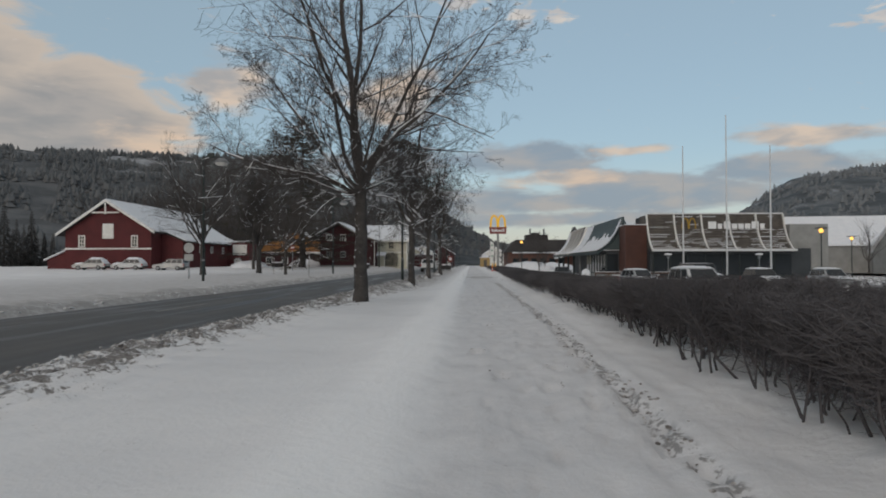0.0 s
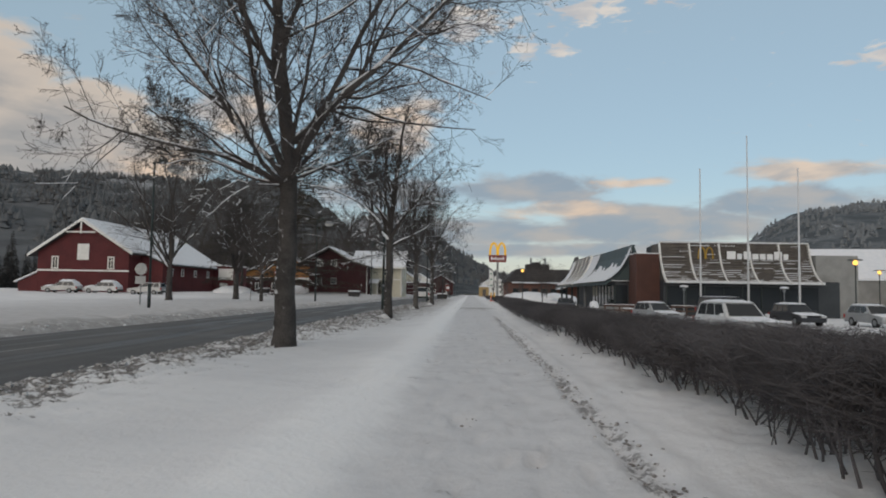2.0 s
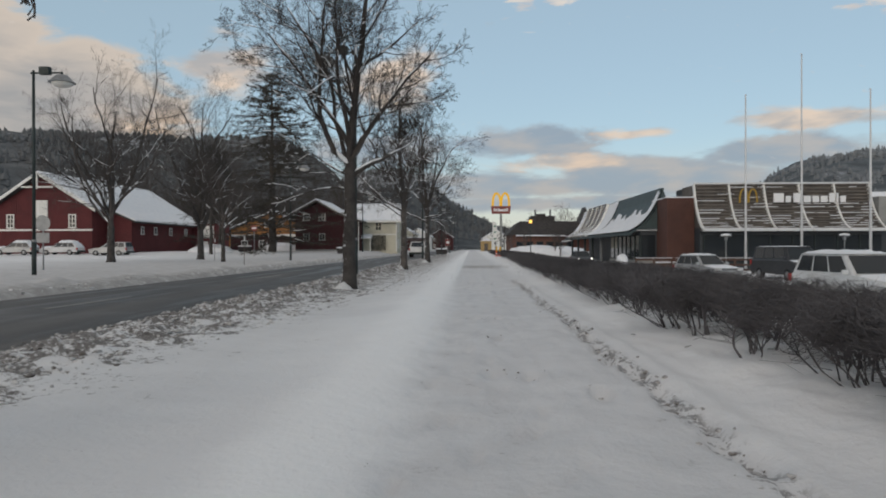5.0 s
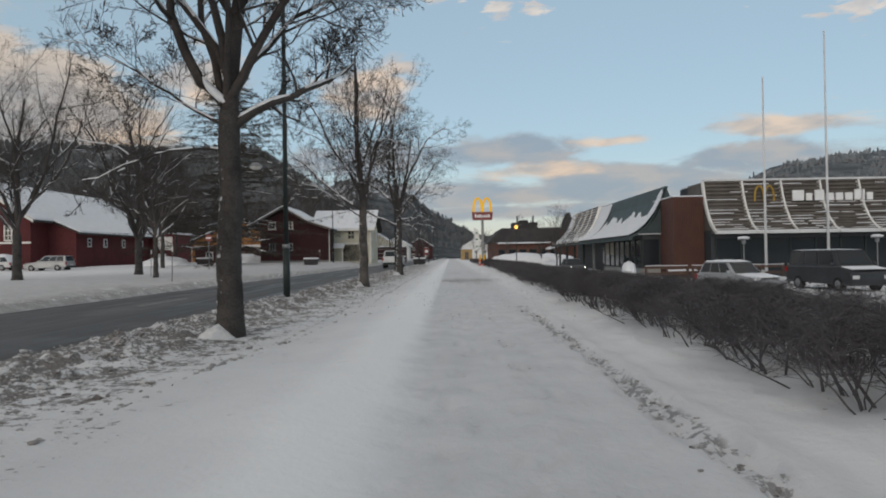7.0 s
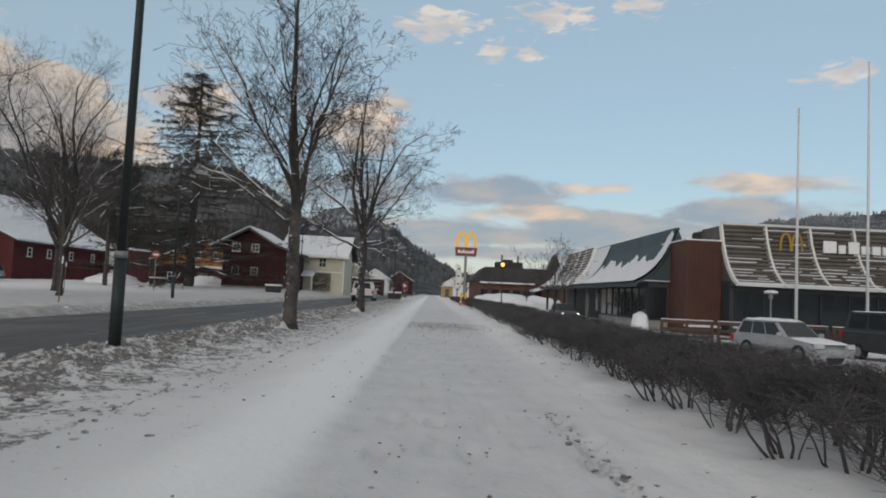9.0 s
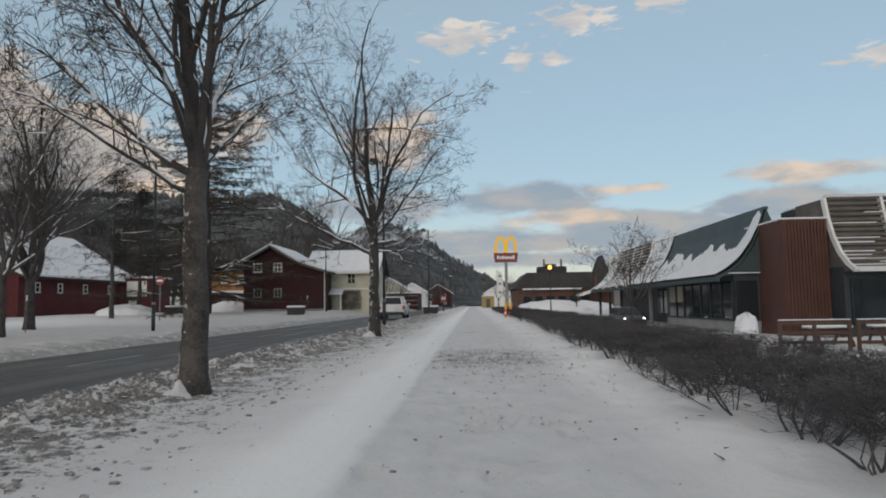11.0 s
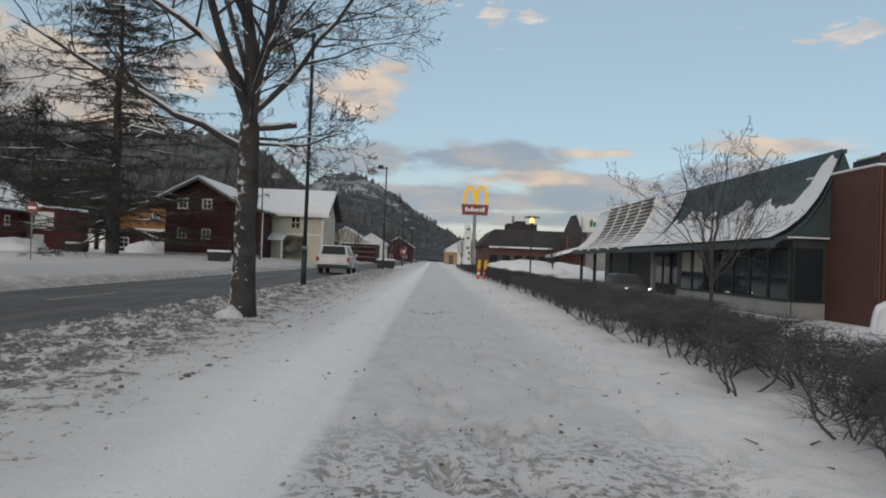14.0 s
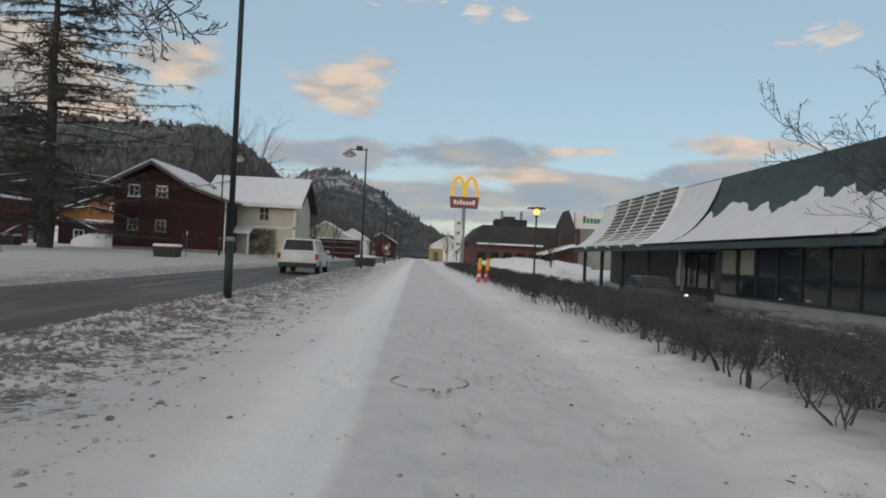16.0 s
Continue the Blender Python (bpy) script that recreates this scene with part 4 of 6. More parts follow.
for y, x in ((41.4, -16.3), (69.6, -14.0), (109.5, -14.6), (140.0, -14.0)):
    street_lamp(x, y, 1, h=7.6)


def park_lamp(x, y, z, top, lit=True):
    """A post with a flat round hood over a glowing globe."""
    root = thing("park_lamp", x, y, z, 0, "lit post lamp with flat round hood and amber globe", "street lamp", "amber post lamps")
    h = top - z
    part("pole", rod((0, 0, -0.1), (0, 0, h - 0.25), 0.06, 0.05, 10), DARK_STEEL, root, smooth=True)
    part("neck", rod((0, 0, h - 0.27), (0, 0, h - 0.15), 0.09, 0.12, 12), DARK_STEEL, root)
    part("globe", ball((0, 0, h + 0.03), 0.2, (1, 1, 1.15)), LAMP_GLOW, root, "glowing amber globe", smooth=True)
    part("hood", rod((0, 0, h + 0.24), (0, 0, h + 0.32), 0.62, 0.5, 20), DARK_STEEL, root)


park_lamp(7.4, 100.4, -0.6, 4.1)
park_lamp(32.4, 65.0, -0.9, 4.0)
park_lamp(46.5, 86.0, -0.9, 4.0)

# ---- buildings ----


def window(parent, x0, x1, z0, z1, y, bars=1, frame_mat=None, depth=0.08, name="window", axis="y", face=-1, rails=1):
    """A window set on a wall facing -y (axis y) or facing +x or -x (axis x): frame pieces, bars and panes."""
    t = min(0.14, (x1 - x0) * 0.14)

    def piece(a0, a1, b0, b1, c0, c1):
        return box(a0, a1, min(c0, c1), max(c0, c1), b0, b1) if axis == "y" else box(min(c0, c1), max(c0, c1), a0, a1, b0, b1)
    fm = frame_mat or WHITE_PAINT
    win = part(name, piece(x0 + t * 0.5, x1 - t * 0.5, z0 + t * 0.5, z1 - t * 0.5, y + face * 0.005, y + face * 0.03), GLASS, parent)
    for a0, a1, b0, b1 in ((x0, x0 + t, z0, z1), (x1 - t, x1, z0, z1), (x0 + t, x1 - t, z1 - t, z1), (x0 - 0.06, x1 + 0.06, z0 - 0.03, z0 + t * 0.9)):
        part("frame", piece(a0, a1, b0, b1, y, y + face * depth), fm, win)
    for k in range(bars):
        c = x0 + (x1 - x0) * (k + 1) / (bars + 1)
        part("bar", piece(c - 0.035, c + 0.035, z0 + t, z1 - t, y + face * 0.02, y + face * 0.06), fm, win)
    for k in range(rails):
        c = z0 + (z1 - z0) * (k + 1) / (rails + 1)
        part("rail", piece(x0 + t, x1 - t, c - 0.03, c + 0.03, y + face * 0.02, y + face * 0.055), fm, win)
    return win


def boards_y(parent, x0, x1, y, z0, top, mat, step=0.32):
    """Upright cover strips on a wall that faces -y; top is a function of x."""
    bm = bmesh.new()
    x = x0 + step / 2
    while x < x1:
        box(x - 0.035, x + 0.035, y - 0.028, y + 0.01, z0, top(x) - 0.02, bm)
        x += step
    tagged(part("cover_strip", bm, mat, parent), kind="stuff")


def boards_x(parent, x, y0, y1, z0, z1, mat, step=0.34):
    bm = bmesh.new()
    y = y0 + step / 2
    while y < y1:
        box(x - 0.01, x + 0.028, y - 0.035, y + 0.035, z0, z1, bm)
        y += step
    tagged(part("cover_strip", bm, mat, parent), kind="stuff")


def slab(pts, lo, hi, axis, thick):
    """A roof sheet of some thickness along an open outline."""
    return prism(list(pts) + [(p[0], p[1] - thick) for p in reversed(pts)], lo, hi, axis)


# red barn
barn = thing("barn", 0, 0, 0, 0, "large dark red wooden barn with snowy roof", "barn")
BX0, BX1, BE, BR, BY0, BY1 = -62.0, -48.6, -45.2, -55.3, 103.0, 132.5
part("gable_wall", prism([(BX0, -0.2), (BX1, -0.2), (BX1, 6.0), (BR, 10.2), (BX0, 6.0)], BY0, BY0 + 0.3, "y"), RED_WOOD, barn)
part("body", prism([(BX0, -0.2), (BX1, -0.2), (BX1, 6.0), (BR, 10.15), (BX0, 6.0)], BY0 + 0.3, BY1, "y"), RED_WOOD, barn)
part("side_aisle", prism([(BX1, -0.2), (BE, -0.2), (BE, 4.6), (BX1, 6.0)], BY0 + 3.5, BY1, "y"), RED_WOOD, barn)
boards_y(barn, BX0, BX1, BY0, -0.1, lambda x: 6.0 + 4.2 * (1 - abs(x - BR) / 6.7), RED_WOOD)
boards_x(barn, BE, BY0 + 3.5, BY1, -0.1, 4.6, RED_WOOD)
west = [(BX0 - 1.0, 5.55), (BR, 10.75)]
east = [(BR, 10.75), (BX1 + 0.9, 5.95)]
part("roof", slab(west, BY0 - 0.9, BY1 + 0.5, "y", 0.25), SLATE, barn)
part("roof", slab(east, BY0 - 0.9, BY1 + 0.5, "y", 0.25), SLATE, barn)
part("roof", slab([(BX1 + 0.4, 6.2), (BE + 0.8, 4.55)], BY0 + 3.0, BY1 + 0.5, "y", 0.2), SLATE, barn)
part("roof_snow", slab([(p[0], p[1] + 0.24) for p in west], BY0 - 0.8, BY1 + 0.4, "y", 0.236), SNOW, barn, bevel=0.05)
part("roof_snow", slab([(p[0], p[1] + 0.24) for p in east], BY0 - 0.8, BY1 + 0.4, "y", 0.236), SNOW, barn, bevel=0.05)
part("roof_snow", slab([(BX1 + 0.5, 6.4), (BE + 0.75, 4.79)], BY0 + 3.1, BY1 + 0.4, "y", 0.236), SNOW, barn, bevel=0.05)
for a, b in ((west[0], west[1]), (east[1], east[0])):
    part("barge_board", slab([(a[0], a[1] + 0.03), (b[0], b[1] + 0.03)], BY0 - 1.0, BY0 - 0.9, "y", 0.34), WHITE_PAINT, barn)
part("collar_tie", box(BR - 2.1, BR + 2.1, BY0 - 0.98, BY0 - 0.88, 8.75, 8.95), WHITE_PAINT, barn)
part("king_post", box(BR - 0.1, BR + 0.1, BY0 - 0.98, BY0 - 0.88, 8.6, 10.3), WHITE_PAINT, barn)
part("belt_trim", box(BX0, BX1 + 0.05, BY0 - 0.08, BY0, 3.25, 3.48), WHITE_PAINT, barn)
hatch = part("hatch", box(BR - 0.85, BR + 0.85, BY0 - 0.1, BY0, 4.9, 7.2), WHITE_PAINT, barn, "white boarded loft hatch")
for k in range(5):
    part("board", box(BR - 0.8 + k * 0.33, BR - 0.52 + k * 0.33, BY0 - 0.13, BY0 - 0.1, 4.95, 7.15), WHITE_PAINT, hatch)
for c in (-59.4, -51.2):
    window(barn, c - 0.5, c + 0.5, 3.6, 5.4, BY0, 1, rails=2)
for c in (109.5, 113.5, 118.5, 124.0):
    window(barn, c - 0.45, c + 0.45, 2.9, 4.0, BE, 0, axis="x", face=1)
part("corner_board", box(BE - 0.02, BE + 0.08, BY1 - 0.2, BY1 + 0.05, 0, 4.6), WHITE_PAINT, barn)
part("door", box(BE - 0.02, BE + 0.1, BY1 - 2.6, BY1 - 1.2, 0.3, 2.5), WHITE_PAINT, barn, "white plank door")
part("annex", box(BE, -41.2, 126.5, BY1, -0.2, 5.0), RED_WOOD, barn)
part("annex_panel", box(-44.2, -41.6, 126.42, 126.5, 2.6, 4.6), WHITE_PAINT, barn, "pale boarded panel")
part("annex_door", box(-43.9, -42.6, 126.4, 126.5, 0, 2.1), WHITE_PAINT, barn)
part("annex_snow", box(BE, -40.9, 126.2, BY1 + 0.2, 5.0, 5.25), SNOW, barn, bevel=0.06)
part("side_shed", prism([(BX0 - 3.4, -0.2), (BX0, -0.2), (BX0, 3.2), (BX0 - 3.4, 1.7)], BY0 + 1, BY0 + 9, "y"), RED_WOOD, barn)
part("shed_roof", slab([(BX0 - 3.8, 1.75), (BX0, 3.45)], BY0 + 0.6, BY0 + 9.3, "y", 0.2), SNOW, barn)

# dark red house
house = thing("timber_house", 0, 0, 0, 0, "two-storey dark red timber house with snowy roof", "house")
HX0, HX1, HR, HY0, HY1 = -25.9, -16.5, -22.6, 117.5, 128.0
wall = [(HX0, 0.0), (HX1, 0.0), (HX1, 4.9), (-19.2, 5.75), (HR, 7.7), (HX0, 5.9)]
part("wall", prism(wall, HY0, HY1, "y"), BROWN_WOOD, house)


def house_top(x):
    return np.interp(x, [HX0, HR, -19.2, HX1], [5.9, 7.7, 5.75, 4.9])


boards_y(house, HX0, HX1, HY0, 0.2, house_top, BROWN_WOOD, 0.3)
rl = [(-27.6, 5.35), (HR, 8.05)]
rr = [(HR, 8.05), (-19.2, 6.05), (-15.9, 4.98)]
for line in (rl, rr):
    part("roof", slab(line, HY0 - 0.9, HY1 + 0.3, "y", 0.2), SLATE, house)
    part("roof_snow", slab([(p[0], p[1] + 0.24) for p in line], HY0 - 0.85, HY1 + 0.25, "y", 0.236), SNOW, house, bevel=0.04)
    part("barge_board", slab([(p[0], p[1] + 0.02) for p in line], HY0 - 1.0, HY0 - 0.9, "y", 0.26), LOUVRE, house)
for cx in (-24.25, -21.9):
    window(house, cx - 0.5, cx + 0.5, 5.0, 6.08, HY0, 1)
    window(house, cx - 0.46, cx + 0.46, 2.1, 3.15, HY0, 1, frame_mat=CONCRETE)
part("drainpipe", rod((HX1 + 0.05, HY0 - 0.1, 0.3), (HX1 + 0.05, HY0 - 0.1, 4.9), 0.06), WHITE_PAINT, house)
part("foundation", box(HX0 + 0.02, HX1 - 0.02, HY0 - 0.06, HY0, 0, 0.75), CONCRETE, house)

# cream house behind it
cream = thing("cream_house", 0, 0, 0, 0, "two-storey cream painted wooden house with snowy roof", "house")
CX0, CX1, CY0, CY1 = -19.5, -11.2, 121.5, 130.0
CM = (CY0 + CY1) / 2
part("wall", prism([(CY0, 0), (CY1, 0), (CY1, 5.3), (CM, 7.6), (CY0, 5.3)], CX0, CX1, "x"), CREAM, cream)
for line in ([(CY0 - 0.7, 5.05), (CM, 7.85)], [(CM, 7.85), (CY1 + 0.7, 5.05)]):
    part("roof", slab(line, CX0 - 0.3, CX1 + 0.7, "x", 0.18), SLATE, cream)
    part("roof_snow", slab([(p[0], p[1] + 0.24) for p in line], CX0 - 0.3, CX1 + 0.65, "x", 0.236), SNOW, cream, bevel=0.04)
part("eaves_board", box(CX0, CX1 + 0.7, CY0 - 0.8, CY0 - 0.7, 4.85, 5.1), WHITE_PAINT, cream)
part("belt_board", box(CX0, CX1 + 0.02, CY0 - 0.05, CY0, 2.95, 3.15), WHITE_PAINT, cream)
for c in (CX1 - 0.06,):
    part("corner_board", box(c - 0.12, c + 0.1, CY0 - 0.05, CY0 + 0.02, 0.4, 5.2), WHITE_PAINT, cream)
window(cream, -14.6, -13.5, 3.6, 4.95, CY0, 1, frame_mat=CREAM)
window(cream, -18.0, -17.0, 3.6, 4.95, CY0, 1, frame_mat=CREAM)
window(cream, CY0 + 1.4, CY0 + 2.3, 3.5, 4.9, CX1, 1, axis="x", face=1)
window(cream, CY1 - 2.6, CY1 - 1.7, 3.5, 4.9, CX1, 1, axis="x", face=1)
window(cream, CY0 + 1.4, CY0 + 2.3, 0.9, 2.3, CX1, 1, axis="x", face=1)
part("porch_roof", slab([(CY0 - 1.6, 2.5), (CY0, 3.1)], -17.0, -14.9, "x", 0.15), SNOW, cream)
for px in (-16.8, -15.1):
    part("porch_post", box(px - 0.07, px + 0.07, CY0 - 1.5, CY0 - 1.36, 0.3, 2.4), WHITE_PAINT, cream)
rng = random.Random(9)
ivy = Wood()
for _ in range(1500):
    a = Vector((rng.uniform(-15.2, -12.9), CY0 - rng.uniform(0.02, 0.25), rng.uniform(0.6, 2.9)))
    ivy.tube([a, a + Vector((rng.gauss(0, 0.15), -rng.uniform(0, 0.15), rng.gauss(0, 0.15)))], [0.012, 0.006], 3)
tagged(mesh_object("climber", ivy.v, ivy.f, TWIG, cream, "bare climbing plant on the wall"), kind="stuff")

# ochre house and small shed between barn and house
ochre = thing("ochre_house", 0, 0, 0, 0, "ochre gabled wooden house with a dark red ground floor", "house")
part("ground_floor", box(-47.0, -30.0, 150, 160, -0.2, 3.5), BROWN_WOOD, ochre)
part("gable", prism([(-47.0, 3.5), (-30.0, 3.5), (-30.0, 4.6), (-38.5, 7.9), (-47.0, 4.6)], 149.9, 160, "y"), OCHRE, ochre, "ochre boarded gable")
for line in ([(-48.0, 4.35), (-38.5, 8.15)], [(-38.5, 8.15), (-29.0, 4.35)]):
    part("roof", slab(line, 149.0, 160.6, "y", 0.2), SLATE, ochre)
    part("roof_snow", slab([(p[0], p[1] + 0.22) for p in line], 149.05, 160.5, "y", 0.216), SNOW, ochre)
part("belt_trim", box(-47.1, -29.9, 149.8, 149.9, 3.45, 3.62), WHITE_PAINT, ochre)
for px in (-45.0, -41.5, -38.0, -34.5):
    window(ochre, px, px + 1.4, 1.0, 2.5, 150, 1)
for px in (-40.4, -37.6):
    window(ochre, px, px + 1.0, 5.0, 6.2, 149.9, 1)
shed = thing("garden_shed", 0, 0, 0, 0, "low dark red shed with flat snowy roof", "shed")
part("wall", box(-34.5, -27.5, 131, 135, 0.2, 2.9), BROWN_WOOD, shed)
part("roof", box(-34.8, -27.2, 130.7, 135.2, 2.9, 3.1), WHITE_PAINT, shed)
part("roof_snow", box(-34.7, -27.3, 130.8, 135.1, 3.1, 3.3), SNOW, shed, bevel=0.06)
for px in (-33.4, -31.6, -29.8):
    part("bay_frame", box(px, px + 1.4, 130.93, 131.0, 0.5, 2.3), LOUVRE, shed)

# restaurant
rest = thing("restaurant", 0, 0, 0, 0, "dark green restaurant with swooping snowy mansard roof", "building")
FLOOR = -0.95
SW = [(14.35, 2.35), (15.1, 2.75), (15.8, 3.35), (16.4, 4.2), (16.85, 5.2), (17.15, 6.3)]
WY0, WY1 = 78.6, 120.0


def swoop(scale_in=0.0):
    return [(p[0] + scale_in, p[1]) for p in SW]


# west wing
part("wing_wall", box(15.4, 30, WY0 + 0.35, 92.6, FLOOR, 2.5), DARK_WALL, rest)
part("recessed_wall", box(17.8, 30, 92.6, WY1, FLOOR, 2.5), DARK_WALL, rest, "dark wall set back under the canopy")
part("canopy_soffit", box(15.4, 17.8, 92.6, WY1, 2.42, 2.5), DARK_WALL, rest)
for k in range(5):
    part("pillar", box(15.05, 15.3, 96.4 + k * 5.6, 96.65 + k * 5.6, FLOOR, 2.42), STEEL if k == 0 else DARK_STEEL, rest, bevel=0.02)
part("gable_wall", prism([(14.9, 2.5)] + [(p[0] + 0.15, p[1] - 0.12) for p in SW[1:]] + [(17.35, 6.2), (17.9, 4.8), (17.9, 2.5)], WY0 + 0.12, WY0 + 0.5, "y"), GREEN_METAL, rest)
part("roof_deck", box(17.2, 30, WY0 + 0.5, WY1, 2.5, 4.9), DARK_WALL, rest)
part("mansard", slab(SW + [(17.4, 6.3)], WY0, WY1, "y", 0.18), GREEN_METAL, rest, "dark green standing metal roof sheet")
part("fascia", box(14.3, 14.5, WY0, WY1, 2.08, 2.36), GREEN_METAL, rest)
part("soffit", box(14.5, 15.4, WY0 + 0.02, WY1, 2.42, 2.5), DARK_WALL, rest)
rng = random.Random(17)


def ragged_snow(y0, y1, top_of, step=0.22):
    """Snow lying on the swoop, with a ragged upper edge."""
    verts, faces = [], []
    ln = [0.0]
    for a, b in zip(SW, SW[1:]):
        ln.append(ln[-1] + math.dist(a, b))
    n, y = 12, y0
    rows = []
    while y <= y1 + 1e-6:
        reach = ln[-1] * max(0.05, min(1.0, top_of(y)))
        row = []
        for i in range(n + 1):
            s = reach * i / n
            px, pz = np.interp(s, ln, [p[0] for p in SW]), np.interp(s, ln, [p[1] for p in SW])
            t = 0.16 * (1 - (i / n) ** 3) + 0.012
            row.append((px - t * 0.75, y, pz + t * 0.75))
        rows.append(row)
        y += step
    for r in rows:
        verts += r
    for j in range(len(rows) - 1):
        for i in range(n):
            a = j * (n + 1) + i
            faces.append((a, a + 1, a + n + 2, a + n + 1))
    return verts, faces


def snow_edge(y):
    jag = 0.06 * math.sin(y * 0.83) + 0.045 * math.sin(y * 1.9 + 1) + 0.03 * math.tanh(3 * math.sin(y * 3.1)) + 0.012 * math.sin(y * 9.0)
    if y < 96.0:
        return 0.57 + jag + 0.36 * math.exp(-((y - 78.6) / 1.9) ** 2)
    return 0.985


v, f = ragged_snow(WY0 + 0.03, 96.0, snow_edge)
mesh_object("roof_snow", v, f, SNOW, rest, "ragged sheet of snow sliding off the roof", smooth=True)
v, f = ragged_snow(96.0, WY1 - 0.03, snow_edge)
mesh_object("roof_snow", v, f, SNOW, rest, smooth=True)


def louvres(parent, along, lo, hi, y_ref, x_ref, count, posts):
    """Slatted screens set before the mansard: slats along x or y, ribs, snow caught on the slats."""
    line = SW
    ln = [0.0]
    for a, b in zip(line, line[1:]):
        ln.append(ln[-1] + math.dist(a, b))
    rng = random.Random(int(lo))
    for k in range(count):
        s = ln[-1] * (0.03 + 0.97 * k / (count - 1))
        px, pz = float(np.interp(s, ln, [p[0] for p in line])), float(np.interp(s, ln, [p[1] for p in line]))
        off = px - 17.15 - 0.28
        if along == "x":
            bm = box(lo, hi, y_ref + off, y_ref + off + 0.06, pz - 0.06, pz + 0.07)
        else:
            bm = box(x_ref + off, x_ref + off + 0.06, lo, hi, pz - 0.06, pz + 0.07)
        slat = part("slat", bm, LOUVRE, parent)
        cap = bmesh.new()
        a = lo
        while a < hi:
            b = min(hi, a + rng.uniform(0.5, 2.4))
            if rng.random() < (0.25 if k > count * 0.72 else 0.55):
                if along == "x":
                    box(a, b, y_ref + off - 0.02, y_ref + off + 0.05, pz + 0.071, pz + 0.071 + rng.uniform(0.03, 0.06), cap)
                else:
                    box(x_ref + off - 0.02, x_ref + off + 0.05, a, b, pz + 0.071, pz + 0.071 + rng.uniform(0.03, 0.06), cap)
            a = b + rng.uniform(0.0, 0.7)
        tagged(part("snow_cap", cap, SNOW, slat), kind="stuff")
    for c in posts:
        pts = [((p[0] - 17.15 - 0.34), p[1] + 0.05) for p in line] + [((p[0] - 17.15 - 0.02), p[1] - 0.05) for p in reversed(line)]
        if along == "x":
            part("rib", prism([(y_ref + a, b) for a, b in pts], c - 0.07, c + 0.07, "x"), WHITE_PAINT, parent, "snow-crusted rib")
        else:
            part("rib", prism([(x_ref + a, b) for a, b in pts], c - 0.07, c + 0.07, "y"), WHITE_PAINT, parent, "snow-crusted rib")


louvres(rest, "y", 101.5, 115.0, 0, 17.15, 16, (101.5, 104.9, 108.2, 111.6, 115.0))

# south front
SX0, SX1, SY = 19.2, 33.8, 76.2
part("front_wall", box(19.17, 36.0, SY - 1.8, WY0 + 6, FLOOR, 2.6), DARK_WALL, rest)
part("front_mansard", prism([(SY + (p[0] - 17.15), p[1]) for p in SW] + [(SY + 3, 6.3), (SY + 3, 2.35)], SX0, SX1, "x"), LOUVRE, rest)
part("front_fascia", box(SX0 - 0.1, SX1 + 0.3, SY - 2.95, SY - 2.78, 2.3, 2.55), POLE_WHITE, rest)
part("front_soffit", box(SX0 - 0.1, SX1 + 0.3, SY - 2.8, SY - 1.8, 2.3, 2.36), DARK_WALL, rest)
part("top_rail", box(SX0, SX1, SY - 0.36, SY - 0.2, 6.36, 6.5), POLE_WHITE, rest)
louvres(rest, "x", SX0 + 0.05, SX1, SY, 0, 17, [SX0 + (SX1 - SX0) * k / 5 for k in range(6)])
part("side_block", box(34.0, 38.0, SY - 1.4, SY + 8, FLOOR, 5.2), CONCRETE, rest, "grey rendered block")
part("roof_box", box(19.25, 20.8, SY + 2.4, SY + 5, 5.2, 6.2), DARK_WALL, rest)
part("roof_snow", box(19.3, 20.7, SY + 2.5, SY + 4.9, 6.2, 6.32), SNOW, rest, bevel=0.05)
# brown clad tower between the wings
tower = part("tower", box(16.85, 19.15, 75.7, 80.5, FLOOR, 5.2), CORTEN, rest, "rust-brown slatted tower")
for k in range(13):
    x = 16.92 + k * 0.17
    part("slat", box(x, x + 0.08, 75.63, 75.7, FLOOR + 0.1, 5.1), CORTEN, tower)
part("coping", box(16.78, 19.2, 75.62, 80.6, 5.2, 5.29), SNOW, tower, bevel=0.03)


def shop_window(parent, axis, at, lo, hi, z0, z1, n):
    for k in range(n):
        a, b = lo + (hi - lo) * k / n, lo + (hi - lo) * (k + 1) / n
        if axis == "x":
            w = part("window", box(at - 0.03, at - 0.005, a + 0.04, b - 0.04, z0, z1), GLASS, parent)
            part("mullion", box(at - 0.1, at, a - 0.04, a + 0.04, z0, z1), DARK_STEEL, w)
            part("sill", box(at - 0.16, at, a, b, z0 - 0.1, z0), DARK_STEEL, w)
        else:
            w = part("window", box(a + 0.04, b - 0.04, at - 0.03, at - 0.005, z0, z1), GLASS, parent)
            part("mullion", box(a - 0.04, a + 0.04, at - 0.1, at, z0, z1), DARK_STEEL, w)
            part("sill", box(a, b, at - 0.16, at, z0 - 0.1, z0), DARK_STEEL, w)


shop_window(rest, "x", 15.4, 79.05, 91.8, -0.1, 2.1, 7)
part("ledge_snow", box(15.0, 16.8, WY0 - 0.02, WY0 + 0.12, 2.5, 2.56), SNOW, rest, "line of snow on the gable ledge", bevel=0.02)
shop_window(rest, "y", WY0 + 0.35, 15.44, 16.75, -0.1, 2.1, 1)
part("plinth", box(15.42, 16.8, WY0 + 0.25, WY0 + 0.35, FLOOR, -0.2), CONCRETE, rest)
shop_window(rest, "x", 17.8, 97.0, 104.0, -0.1, 2.1, 4)
part("door", box(17.74, 17.8, 93.6, 95.4, FLOOR, 2.0), GLASS, rest)
shop_window(rest, "y", SY - 1.8, 19.5, 34.0, -0.2, 2.0, 8)
